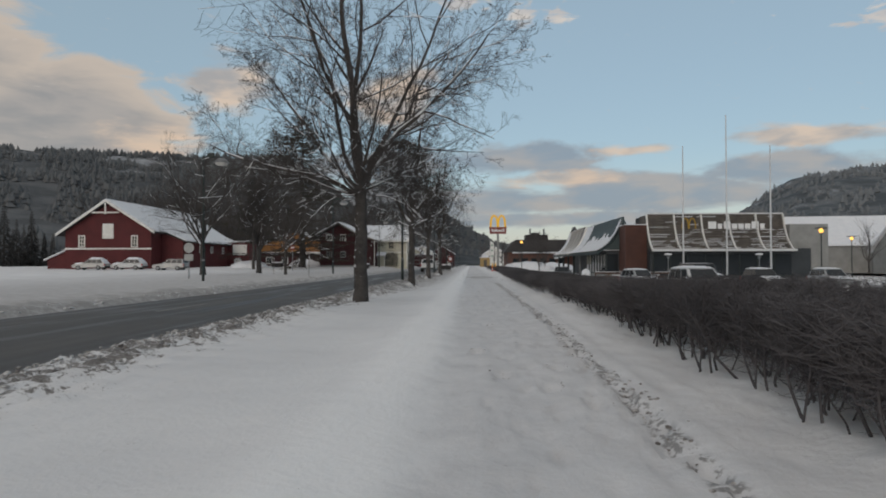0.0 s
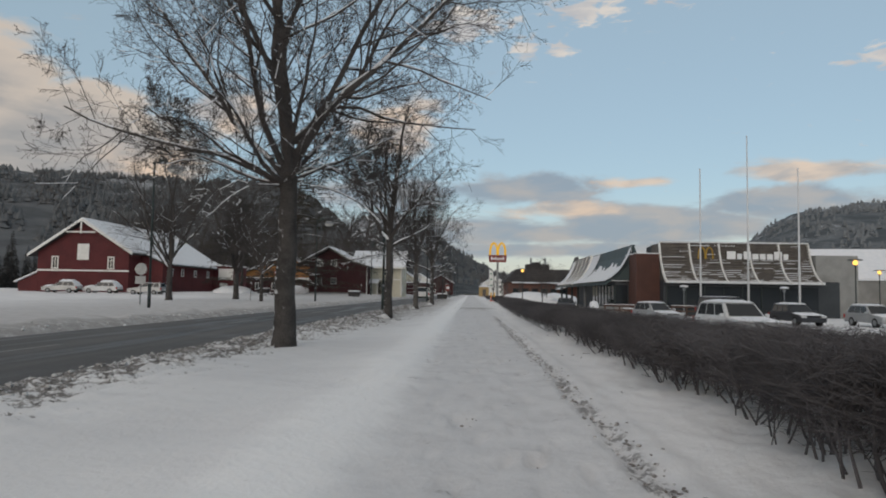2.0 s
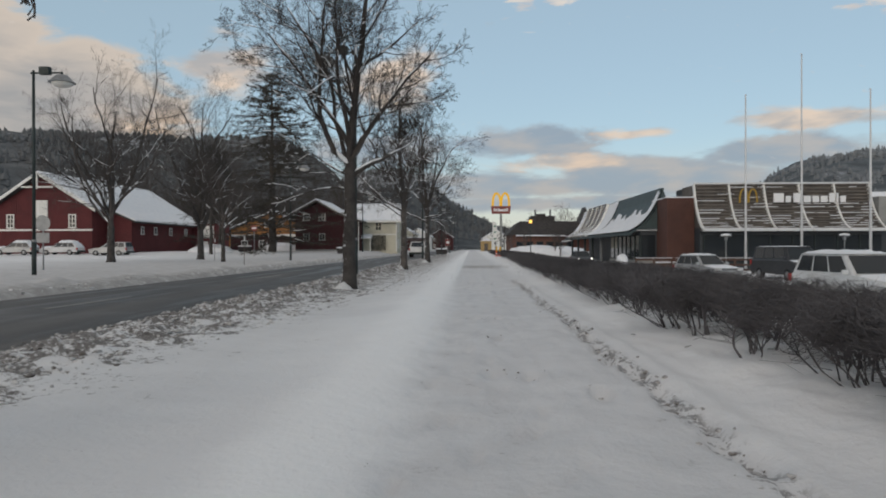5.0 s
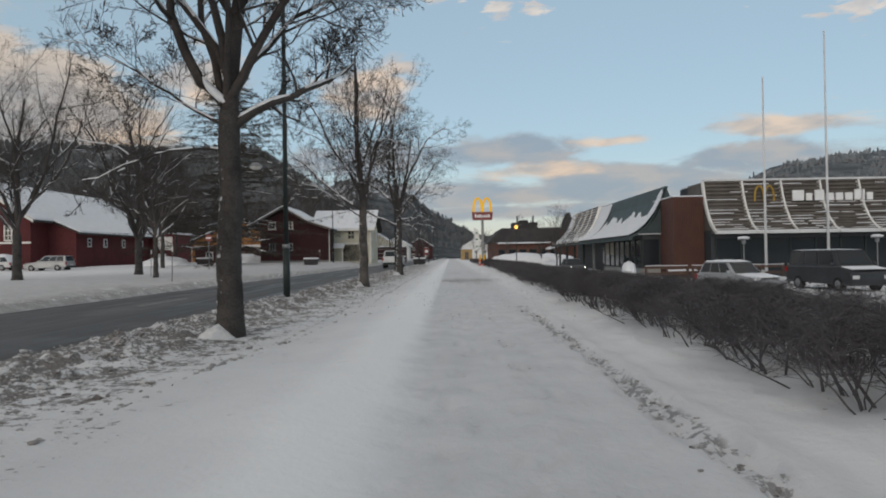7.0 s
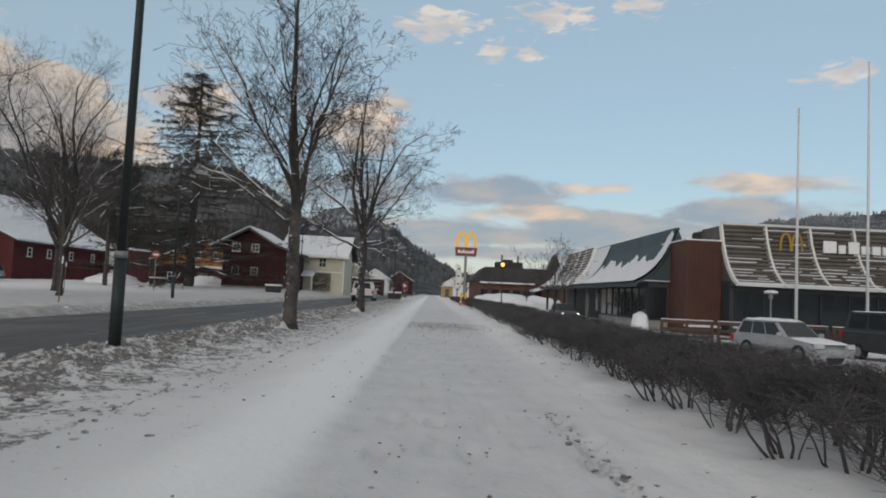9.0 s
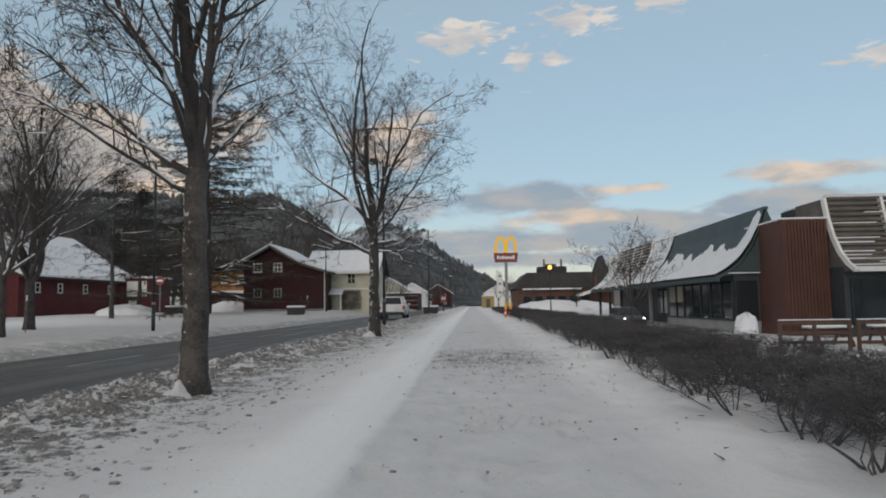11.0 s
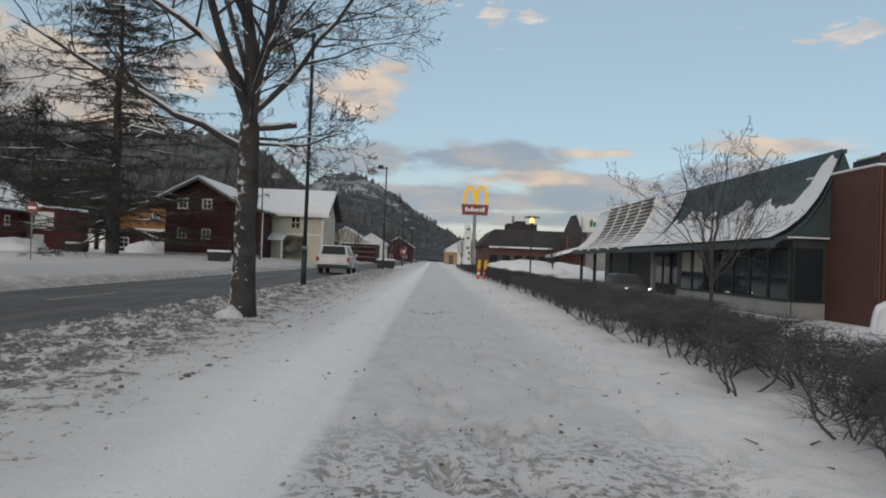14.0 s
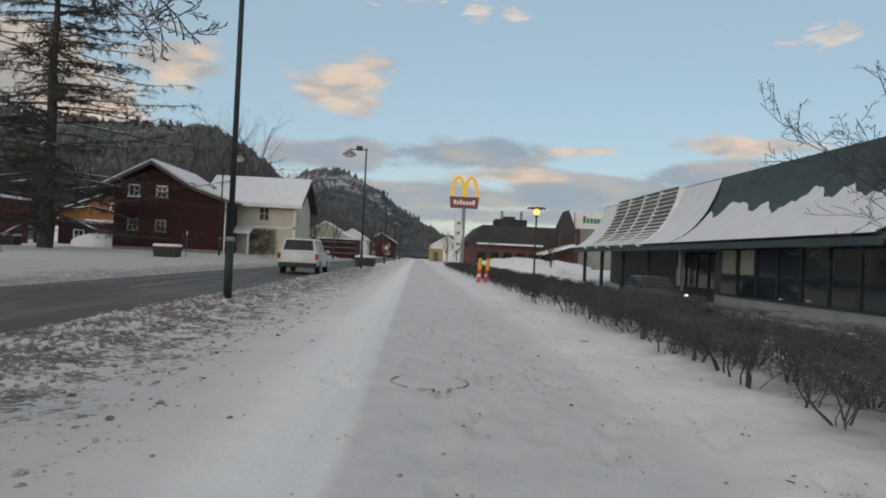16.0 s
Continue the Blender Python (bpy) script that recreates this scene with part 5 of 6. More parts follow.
for a, b in ((88.4, 89.7), (90.2, 91.6)):
    part("blind", box(15.33, 15.36, a, b, 0.9, 2.05), BLIND, rest, "beige blind in the window")
part("plinth", box(15.3, 15.4, WY0 + 0.4, 92.3, FLOOR, -0.2), CONCRETE, rest)


def arch_pair(parent, mat, cx, z0, w, h, at, r, axis="y", name="arch"):
    """Two plain yellow arches side by side."""
    for side in (-1, 1):
        bm = bmesh.new()
        pts = []
        for i in range(15):
            t = math.pi * i / 14
            pts.append((cx + side * w / 4 + w / 4 * 0.92 * math.cos(t), z0 + h * math.sin(t) ** 0.75))
        for a, b in zip(pts, pts[1:]):
            rod((a[0], at, a[1]), (b[0], at, b[1]), r, r, 6, bm)
        part(name, bm, mat, parent, "plain yellow arch")


arch_pair(rest, DULL_YELLOW, 23.6, 4.75, 1.5, 1.15, SY - 0.75, 0.075, name="yellow_arch")
for k, (a, b, h) in enumerate(((25.6, 26.5, 0.78), (26.6, 27.1, 0.55), (27.25, 28.0, 0.78), (28.1, 28.7, 0.55), (28.8, 29.4, 0.55), (29.5, 30.1, 0.55), (30.2, 30.7, 0.78), (30.8, 31.0, 0.78), (31.1, 31.6, 0.55))):
    part("sign_bar", box(a + 0.03, b - 0.03, SY - 0.95, SY - 0.8, 4.75, 4.75 + h), LETTER, rest, "plain white raised sign bar", bevel=0.02)

# tall sign
pylon = thing("pylon_sign", 5.6, 141.5, 0, 0, "tall roadside sign with yellow arches on a red plate", "sign")
part("pole", rod((0, 0, -0.2), (0, 0, 7.2), 0.24, 0.22, 14), CONCRETE, pylon, smooth=True)
plate = part("plate", prism([(-1.65, 7.1), (1.65, 7.1), (1.8, 8.5), (-1.8, 8.5)], -0.2, 0.2, "y"), SIGN_RED, pylon, "dark red sign plate")
for k in range(7):
    part("sign_bar", box(-1.3 + k * 0.38, -1.02 + k * 0.38, -0.23, -0.2, 7.55, 8.1 if k in (0, 2, 6) else 7.95), LETTER, plate, "plain pale sign bar")
arch_pair(pylon, ARCH_GLOW, 0, 8.5, 3.1, 2.35, 0, 0.2, name="yellow_arch")


def flag_pole(x, y, top):
    root = thing("flag_pole", x, y, -0.95, 0, "tall white empty flag pole", "flag pole", "flag poles by the restaurant")
    h = top + 0.95
    part("pole", rod((0, 0, 0), (0, 0, h), 0.10, 0.045, 12), POLE_WHITE, root, smooth=True)
    part("finial", ball((0, 0, h + 0.05), 0.07), POLE_WHITE, root, smooth=True)
    part("base", rod((0, 0, -0.1), (0, 0, 0.25), 0.16, 0.14, 12), STEEL, root)
    part("halyard", rod((0.08, 0, 1.0), (0.05, 0, h - 0.1), 0.008, 0.008, 5), POLE_WHITE, root)


flag_pole(21.7, 71.2, 12.9)
flag_pole(26.3, 71.8, 16.2)
flag_pole(28.0, 65.4, 11.95)

# shops beyond
shops = thing("shopping_centre", 0, 0, 0, 0, "low brick shopping centre with dark roof", "building")
part("wall", box(9.8, 30.0, 184, 205, -0.8, 4.2), BRICK, shops)
part("mansard", prism([(8.9, 4.0), (30, 4.0), (30, 7.3), (12.0, 7.3)], 183.2, 206, "y"), SLATE, shops)
part("canopy_snow", box(11.0, 23.0, 181.8, 183.4, 3.7, 4.0), SNOW, shops, bevel=0.05)
part("roof_house", box(15.2, 21.2, 190, 196, 7.3, 8.9), SLATE, shops)
part("roof_house", box(17.0, 19.0, 191, 195, 8.9, 9.5), SLATE, shops)
for x in (16.5, 20.3):
    part("vent", rod((x, 192, 8.8), (x, 192, 10.6), 0.25, 0.25, 8), STEEL, shops)
tw = part("clock_gable", prism([(25.8, 3.0), (29.4, 3.0), (29.2, 6.8), (27.6, 10.7), (26.0, 6.8)], 182.6, 188, "y"), SLATE, shops)
for x in (26.0, 29.0):
    part("column", box(x - 0.2, x + 0.2, 182.2, 182.6, -0.8, 6.4), BRICK, shops)
for k in range(6):
    window(shops, 11.2 + k * 2.4, 12.9 + k * 2.4, 0.2, 2.4, 184, 1, frame_mat=DARK_STEEL)
part("entrance_snow_roof", prism([(22.0, 2.2), (27.5, 3.9), (27.5, 4.3), (22.0, 2.6)], 176, 183, "y"), SNOW, shops)
market = thing("discount_store", 0, 0, 0, 0, "pale flat-roofed store with green lettered sign", "building")
part("wall", box(29.6, 52, 186, 210, -0.8, 7.6), CONCRETE, market)
part("parapet", box(29.4, 41.5, 185.2, 186.2, 7.7, 10.5), WHITE_PAINT, market, "white sign parapet")
for k in range(8):
    part("sign_bar", box(30.9 + k * 0.68, 31.4 + k * 0.68, 185.1, 185.2, 8.6, 9.9 if k == 0 else 9.5), GREEN_SIGN, market, "plain green sign bar")

# ---- vehicles ----
CAR_WHITE = material("white_car_paint", (0.62, 0.63, 0.64), (0.50, 0.50, 0.50), 1.2, 10, 0.35, 0.0, 0.05)
CAR_SILVER = material("silver_car_paint", (0.40, 0.41, 0.42), (0.32, 0.33, 0.34), 1.2, 10, 0.35, 0.4, 0.05)
CAR_DARK = material("dark_car_paint", (0.045, 0.048, 0.055), (0.03, 0.032, 0.036), 1.2, 10, 0.35, 0.2, 0.05)
TAIL = material("tail_light_red", (0.35, 0.02, 0.02), (0.28, 0.02, 0.02), 2, 20, 0.3, bump=0.0)
HEADLIGHT = glowing("lit_headlight", (1.0, 0.95, 0.85), 6.0)
CLEAR = material("lamp_lens", (0.55, 0.56, 0.57), (0.45, 0.46, 0.47), 2, 20, 0.2, bump=0.0)


def car(x, y, z, rz, paint, label, length=4.5, width=1.8, height=1.5, tail=0.28, snow=1.0, lit=False, group="", van=False):
    """A parked car, nose along its own +y."""
    root = thing("car", x, y, z, rz, label, "car", group)
    L, W, H = length / 2, width / 2, height
    sill, belt = 0.28, H * 0.60
    hood = L * (0.62 if van else 0.36)
    side = [(-L, sill + 0.1), (-L - 0.02, 0.62), (-L + 0.05, belt), (hood, belt + 0.02), (L - 0.28, belt - 0.14), (L - 0.03, belt - 0.3), (L, 0.55), (L - 0.05, sill)]
    part("body", prism(side, -W, W, "x"), paint, root, bevel=0.06, smooth=False)
    # greenhouse, narrower at the top
    roof0, roof1, wind = -L + tail, hood - (0.55 if van else 0.75), hood - 0.02
    low = [(-W + 0.04, -L + 0.08), (W - 0.04, -L + 0.08), (W - 0.04, wind), (-W + 0.04, wind)]
    high = [(-W + 0.22, roof0), (W - 0.22, roof0), (W - 0.22, roof1), (-W + 0.22, roof1)]
    bm = bmesh.new()
    a = [bm.verts.new((p[0], p[1], belt - 0.02)) for p in low]
    b = [bm.verts.new((p[0], p[1], H)) for p in high]
    bm.faces.new(a[::-1])
    bm.faces.new(b)
    for i in range(4):
        bm.faces.new((a[i], a[(i + 1) % 4], b[(i + 1) % 4], b[i]))
    cabin = part("cabin", bm, paint, root, bevel=0.04)

    def pane(name, quad, push):
        """A thin pane on one slope of the cabin; quad in (side, along) shares of the slope."""
        bm = bmesh.new()
        c = [Vector(q) + Vector(push) for q in quad]
        d = [Vector(q) - Vector(push) * 0.5 for q in quad]
        va, vb = [bm.verts.new(q) for q in c], [bm.verts.new(q) for q in d]
        bm.faces.new(va)
        bm.faces.new(vb[::-1])
        for i in range(4):
            j = (i + 1) % 4
            bm.faces.new((va[i], vb[i], vb[j], va[j]))
        part(name, bm, GLASS, cabin)

    def on(i, j, u, t):
        """Point on the slope between corners i and j: u along, t up."""
        lo = Vector((*low[i], belt - 0.02)).lerp(Vector((*low[j], belt - 0.02)), u)
        hi = Vector((*high[i], H)).lerp(Vector((*high[j], H)), u)
        return lo.lerp(hi, t)
    pane("windscreen", [on(2, 3, 0.07, 0.12), on(2, 3, 0.93, 0.12), on(2, 3, 0.93, 0.9), on(2, 3, 0.07, 0.9)], (0, 0.015, 0.012))
    pane("rear_window", [on(0, 1, 0.08, 0.2), on(0, 1, 0.92, 0.2), on(0, 1, 0.92, 0.88), on(0, 1, 0.08, 0.88)], (0, -0.016, 0.01))
    for i, j, px in ((1, 2, 0.015), (3, 0, -0.015)):
        for u0, u1 in ((0.07, 0.33), (0.36, 0.62), (0.65, 0.93)):
            if i == 3:
                u0, u1 = 1 - u1, 1 - u0
            pane("side_window", [on(i, j, u0, 0.14), on(i, j, u1, 0.14), on(i, j, u1, 0.88), on(i, j, u0, 0.88)], (px, 0, 0.006))
    for sx in (-1, 1):
        for wy in (-L * 0.6, L * 0.62):
            tyre = part("wheel", rod((sx * (W - 0.2), wy, 0.33), (sx * (W + 0.015), wy, 0.33), 0.33, 0.33, 20), RUBBER, root)
            part("rim", rod((sx * (W + 0.0), wy, 0.33), (sx * (W + 0.03), wy, 0.33), 0.21, 0.19, 14), STEEL, tyre)
        part("tail_light", box(sx * W * 0.94 - 0.1, sx * W * 0.94 + 0.06, -L - 0.04, -L + 0.1, belt - 0.3, belt - 0.04) if sx < 0 else box(W * 0.94 - 0.06, W * 0.94 + 0.1, -L - 0.04, -L + 0.1, belt - 0.3, belt - 0.04), TAIL, root)
        hw = 0.06 if lit else 0.16
        part("headlight", box(sx * W * 0.78 - hw, sx * W * 0.78 + hw, L - 0.14, L + 0.005, 0.68 - hw / 2, 0.68 + hw / 2), HEADLIGHT if lit else CLEAR, root)
        part("mirror", box(sx * (W + 0.1) - 0.1, sx * (W + 0.1) + 0.1, hood - 0.3, hood - 0.18, belt + 0.02, belt + 0.18), paint, root, bevel=0.03)
    part("bumper", box(-W + 0.02, W - 0.02, -L - 0.06, -L + 0.05, 0.32, 0.55), DARK_STEEL, root, bevel=0.03)
    part("plate", box(-0.26, 0.26, -L - 0.08, -L - 0.06, 0.62, 0.73), WHITE_PAINT, root)
    if snow:
        rng = random.Random(int(x * 7 + y))

        def drift(x0, x1, y0, y1, z0, h, name="snow_cover"):
            n = 9
            verts, faces = [], []
            for j in range(n + 1):
                for i in range(n + 1):
                    u, v = i / n, j / n
                    e = min(1.0, 6 * min(u, 1 - u, v, 1 - v))
                    verts.append((x0 + (x1 - x0) * u + rng.gauss(0, 0.012), y0 + (y1 - y0) * v + rng.gauss(0, 0.012), z0(y0 + (y1 - y0) * v) + h * e * rng.uniform(0.75, 1.1) - 0.01))
            for j in range(n):
                for i in range(n):
                    k = j * (n + 1) + i
                    faces.append((k, k + 1, k + n + 2, k + n + 1))
            mesh_object(name, verts, faces, SNOW, root, "lying snow", smooth=True)
        drift(-W + 0.17, W - 0.17, roof0 - 0.06, roof1 + 0.08, lambda v: H, 0.10 * snow)
        if snow > 2:
            drift(-W + 0.03, W - 0.03, roof1 + 0.02, hood + 0.05, lambda v: H - 0.02 - (H - belt) * (v - roof1) / (hood - roof1), 0.12, "windscreen_snow")
            drift(-W + 0.03, W - 0.03, -L + 0.05, roof0, lambda v: belt + (H - belt) * (v + L - 0.05) / (roof0 + L - 0.05), 0.12, "rear_snow")
        drift(-W + 0.05, W - 0.05, hood + 0.02, L - 0.1, lambda v: belt + 0.02 - 0.16 * max(0, (v - hood) / (L - hood)), 0.07 * snow)
    return root


PARK = "cars in the restaurant car park"
car(12.7, 38.8, -0.92, 187, CAR_WHITE, "white snow-dusted estate car parked behind the hedge", 4.9, 1.95, 1.7, 0.3, 1.3, group=PARK)
car(13.9, 57.0, -0.92, 196, CAR_SILVER, "silver snow-covered hatchback parked near the terrace", 4.2, 1.75, 1.45, 0.35, 1.0, group=PARK)
car(18.8, 57.5, -0.92, 186, CAR_DARK, "dark van parked among the cars", 5.0, 1.95, 1.95, 0.15, 0.4, group=PARK, van=True)
car(23.6, 56.5, -0.92, 184, CAR_DARK, "dark car with snow on its roof", 4.4, 1.8, 1.5, 0.4, 1.2, group=PARK)
car(28.5, 55.5, -0.92, 182, CAR_SILVER, "silver car covered in snow", 4.4, 1.8, 1.5, 0.4, 1.2, group=PARK)
car(12.3, 92.5, -0.92, 182, CAR_DARK, "dark car with lit headlights beside the restaurant", 4.3, 1.8, 1.5, 0.35, 0.0, lit=True, group=PARK)
LOT = "cars parked by the barn"
car(-43.0, 97.2, 0.1, 88, CAR_SILVER, "silver estate car parked before the barn", 4.7, 1.85, 1.62, 0.25, 0.25, group=LOT)
car(-54.3, 96.6, 0.2, 92, CAR_SILVER, "car under a thick snow cover before the barn", 4.7, 1.8, 1.5, 0.6, 3.0, group=LOT)
car(-49.3, 97.6, 0.2, 90, CAR_WHITE, "snow-covered pale car before the barn", 4.7, 1.8, 1.5, 0.6, 3.0, group=LOT)
car(-5.7, 93.6, -0.06, 0, CAR_WHITE, "dirty white station wagon on the road", 4.6, 1.9, 1.72, 0.3, 0.0)

# ---- roadside things ----


def marker_post(x, y, lean):
    root = thing("marker_post", x, y, 0.0, 20, "orange plastic marker post with yellow reflective top", "marker post", "orange marker posts")
    root.matrix_world = pose(x, y, 0, 0, lean, 10)
    part("board", box(-0.075, 0.075, -0.02, 0.02, -0.1, 0.62), ORANGE, root, bevel=0.008)
    part("reflector", box(-0.08, 0.08, -0.025, 0.025, 0.62, 1.1), YELLOW, root, "yellow top", bevel=0.008)
    part("stripe", box(-0.078, 0.078, -0.024, 0.024, 0.30, 0.42), LETTER, root)


marker_post(2.72, 87.2, 3)
marker_post(3.05, 87.5, 6)


def planter(x, y, w, h, label):
    root = thing("planter_box", x, y, float(ground_height(x, y)), 0, label, "planter", "snow-topped planter boxes")
    part("tub", prism([(-w / 2 + 0.08, -0.1), (w / 2 - 0.08, -0.1), (w / 2, h), (-w / 2, h)], -0.5, 0.5, "y"), SLATE, root, bevel=0.03)
    part("rim", box(-w / 2 - 0.04, w / 2 + 0.04, -0.55, 0.55, h - 0.08, h + 0.02), SLATE, root, bevel=0.02)
    bm = box(-w / 2 - 0.02, w / 2 + 0.02, -0.52, 0.52, h, h + 0.2)
    part("snow_cap", bm, SNOW, root, bevel=0.08, smooth=True)


planter(-16.0, 102.8, 1.55, 0.62, "dark box planter topped with snow")
planter(-32.0, 113.0, 1.7, 0.7, "dark box planter topped with snow")
planter(-4.0, 113.0, 1.6, 0.7, "dark box planter topped with snow")


def road_sign(x, y):
    root = thing("road_sign", x, y, 0.0, 0, "grey back of a round road sign on a post", "road sign")
    part("post", rod((0, 0, -0.1), (0, 0, 2.5), 0.035, 0.035, 10), STEEL, root, smooth=True)
    part("disc", rod((0, -0.06, 2.15), (0, -0.04, 2.15), 0.36, 0.36, 24), STEEL, root)
    part("lower_plate", box(-0.32, 0.32, -0.06, -0.04, 1.25, 1.72), STEEL, root, bevel=0.01)


road_sign(-19.5, 47.0)
ban = thing("road_sign", -24.0, 92.0, float(ground_height(-24.0, 92.0)), 0, "red round road sign on a tall grey post", "road sign")
part("post", rod((0, 0, -0.1), (0, 0, 3.5), 0.04, 0.04, 10), STEEL, ban, smooth=True)
part("disc", rod((0, -0.07, 3.15), (0, -0.045, 3.15), 0.36, 0.36, 24), SIGN_RED, ban, "red round sign face")
part("bar", box(-0.24, 0.24, -0.08, -0.07, 3.08, 3.22), LETTER, ban)
for x, y in ((-20.2, 70.0), (-13.5, 57.0), (-15.3, 104.2)):
    stick = thing("snow_stake", x, y, float(ground_height(x, y)), 0, "thin wooden snow stake in the bank", "stake", "snow stakes")
    part("rod", rod((0, 0, -0.1), (0.03, 0, 1.7), 0.025, 0.02, 8), LOUVRE, stick)
    part("cap", rod((0.03, 0, 1.45), (0.035, 0, 1.72), 0.032, 0.03, 8), LETTER, stick)


TERRACE_WOOD = material("brown_terrace_wood", (0.105, 0.062, 0.046), (0.07, 0.042, 0.033), 1.5, 20, 0.8, bump=0.3)


def terrace_rail(x, y, rz, length):
    root = thing("terrace_fence", x, y, -0.92, rz, "snow-topped wooden terrace fence", "fence", "terrace fences")
    for k in range(3):
        part("post", box(-0.06 + k * length / 2, 0.06 + k * length / 2, -0.06, 0.06, -0.1, 1.15), TERRACE_WOOD, root, bevel=0.01)
    for h in (0.35, 0.7, 1.05):
        part("rail", box(0, length, -0.03, 0.03, h - 0.06, h + 0.06), TERRACE_WOOD, root)
    part("snow_cap", box(-0.05, length + 0.05, -0.05, 0.05, 1.15, 1.19), SNOW, root, bevel=0.03)


terrace_rail(11.6, 64.6, -4, 2.4)
terrace_rail(14.3, 64.4, -4, 2.4)
terrace_rail(17.0, 64.2, -4, 2.4)
terrace_rail(19.7, 64.0, -4, 2.4)


def bench_table(x, y, rz):
    root = thing("picnic_table", x, y, -0.92, rz, "wooden picnic table under snow", "table", "picnic tables")
    part("tabletop", box(-0.9, 0.9, -0.38, 0.38, 0.70, 0.75), TERRACE_WOOD, root, bevel=0.01)
    for s in (-1, 1):
        part("bench", box(-0.9, 0.9, s * 0.72 - 0.13, s * 0.72 + 0.13, 0.42, 0.46), TERRACE_WOOD, root)
        part("leg", prism([(-0.75, 0), (-0.65, 0), (-0.2, 0.7), (-0.3, 0.7)], s * 0.65 - 0.04, s * 0.65 + 0.04, "x"), TERRACE_WOOD, root)
        part("leg", prism([(0.75, 0), (0.65, 0), (0.2, 0.7), (0.3, 0.7)], s * 0.65 - 0.04, s * 0.65 + 0.04, "x"), TERRACE_WOOD, root)
    part("snow_cover", box(-0.88, 0.88, -0.36, 0.36, 0.75, 0.86), SNOW, root, bevel=0.05, smooth=True)


bench_table(14.6, 67.2, 5)
bench_table(17.4, 67.6, -4)


def wrapped_shrub(x, y):
    """A shrub wrapped in white winter cloth with upright folds."""
    root = thing("wrapped_shrub", x, y, -0.92, 0, "shrub wrapped in white winter cloth", "shrub")
    bm, n, rows = bmesh.new(), 48, 9
    rng = random.Random(3)
    fold = [rng.uniform(-0.05, 0.05) for _ in range(n)]
    rings = []
    for j in range(rows + 1):
        t = j / rows
        r = 0.47 * (1.12 - 0.50 * t + 0.16 * t * t) * math.sqrt(max(0.02, 1 - t ** 14))
        rings.append([bm.verts.new(((r + fold[i] * (1 - 0.5 * t)) * math.cos(math.tau * i / n) + 0.05 * t, (r + fold[i]) * math.sin(math.tau * i / n), 1.45 * t - 0.05 + 0.06 * t * math.sin(5 * math.tau * i / n))) for i in range(n)])
    for a, b in zip(rings, rings[1:]):
        for i in range(n):
            bm.faces.new((a[i], a[(i + 1) % n], b[(i + 1) % n], b[i]))
    bm.faces.new(rings[-1])
    part("cloth", bm, SNOW, root, smooth=True)
    part("cord", rod((0.0, 0, 0.35), (0.0, 0, 0.39), 0.53, 0.53, 24), LOUVRE, root)


wrapped_shrub(10.9, 65.9)


def patio_heater(x, y):
    root = thing("patio_heater", x, y, -0.92, 0, "standing patio heater with snow on its hood", "heater", "patio heaters")
    part("base", rod((0, 0, 0), (0, 0, 0.6), 0.24, 0.22, 14), STEEL, root)
    part("post", rod((0, 0, 0.6), (0, 0, 2.5), 0.04, 0.04, 10), STEEL, root)
    part("burner", rod((0, 0, 2.45), (0, 0, 2.75), 0.12, 0.14, 12), STEEL, root)
    part("hood", rod((0, 0, 2.75), (0, 0, 2.85), 0.45, 0.2, 18), STEEL, root)
    part("snow_cap", ball((0, 0, 2.86), 0.4, (1, 1, 0.3)), SNOW, root, smooth=True)


patio_heater(20.1, 71.0)
patio_heater(29.3, 71.2)

# cast iron cover in the path
cover = thing("manhole_cover", 0.16, 63.66, 0.0, 0, "snowed-over round manhole cover in the path", "manhole")
bm = bmesh.new()
for i in range(60):
    a, b = math.tau * i / 60, math.tau * (i + 1) / 60
    if abs(math.cos(a)) > 0.8 or (math.sin(a) < 0 and i % 7 < 4):
        quad = [(0.34 * math.cos(a), 0.34 * math.sin(a)), (0.34 * math.cos(b), 0.34 * math.sin(b)), (0.325 * math.cos(b), 0.325 * math.sin(b)), (0.325 * math.cos(a), 0.325 * math.sin(a))]
        prism(quad, -0.03, 0.007, "z", bm)
part("ring", bm, CLOD, cover, "dark iron rim")

# ploughed lumps, grit and litter: far too many to count


def lumps(name, label, count, place, size, mat, seed, flat=0.6):
    rng = random.Random(seed)
    base = bmesh.new()
    bmesh.ops.create_icosphere(base, subdivisions=1, radius=1.0)
    bv = [v.co.copy() for v in base.verts]
    bf = [[v.index for v in f.verts] for f in base.faces]
    base.free()
    spots = [place(rng) for _ in range(count)]
    hs = ground_height(np.array([s[0] for s in spots]), np.array([s[1] for s in spots]))
    verts, faces = [], []
    for (x, y), h in zip(spots, hs):
        s = size(rng)
        sx, sy, sz, turn, k = s * rng.uniform(0.7, 1.5), s * rng.uniform(0.7, 1.3), s * flat * rng.uniform(0.6, 1.2), rng.uniform(0, math.tau), len(verts)
        c, d = math.cos(turn), math.sin(turn)
        for v in bv:
            j = rng.uniform(0.5, 1.35)
            a, b = v.x * sx * j, v.y * sy * j
            verts.append((x + a * c - b * d, y + a * d + b * c, float(h) + sz * 0.35 + v.z * sz * j))
        faces += [[k + i for i in f] for f in bf]
    ob = mesh_object(name, verts, faces, mat, smooth=mat is CRUST)
    return tagged(ob, label, "snow", kind="stuff")


def verge_spot(rng):
    y = rng.uniform(2, 100) if rng.random() < 0.75 else rng.uniform(40, 72)
    wide = 0.9 + 1.9 * float(smooth01(8, 38, y))
    return -4.75 + min(1.1, abs(rng.gauss(0, 0.5))) * wide, y


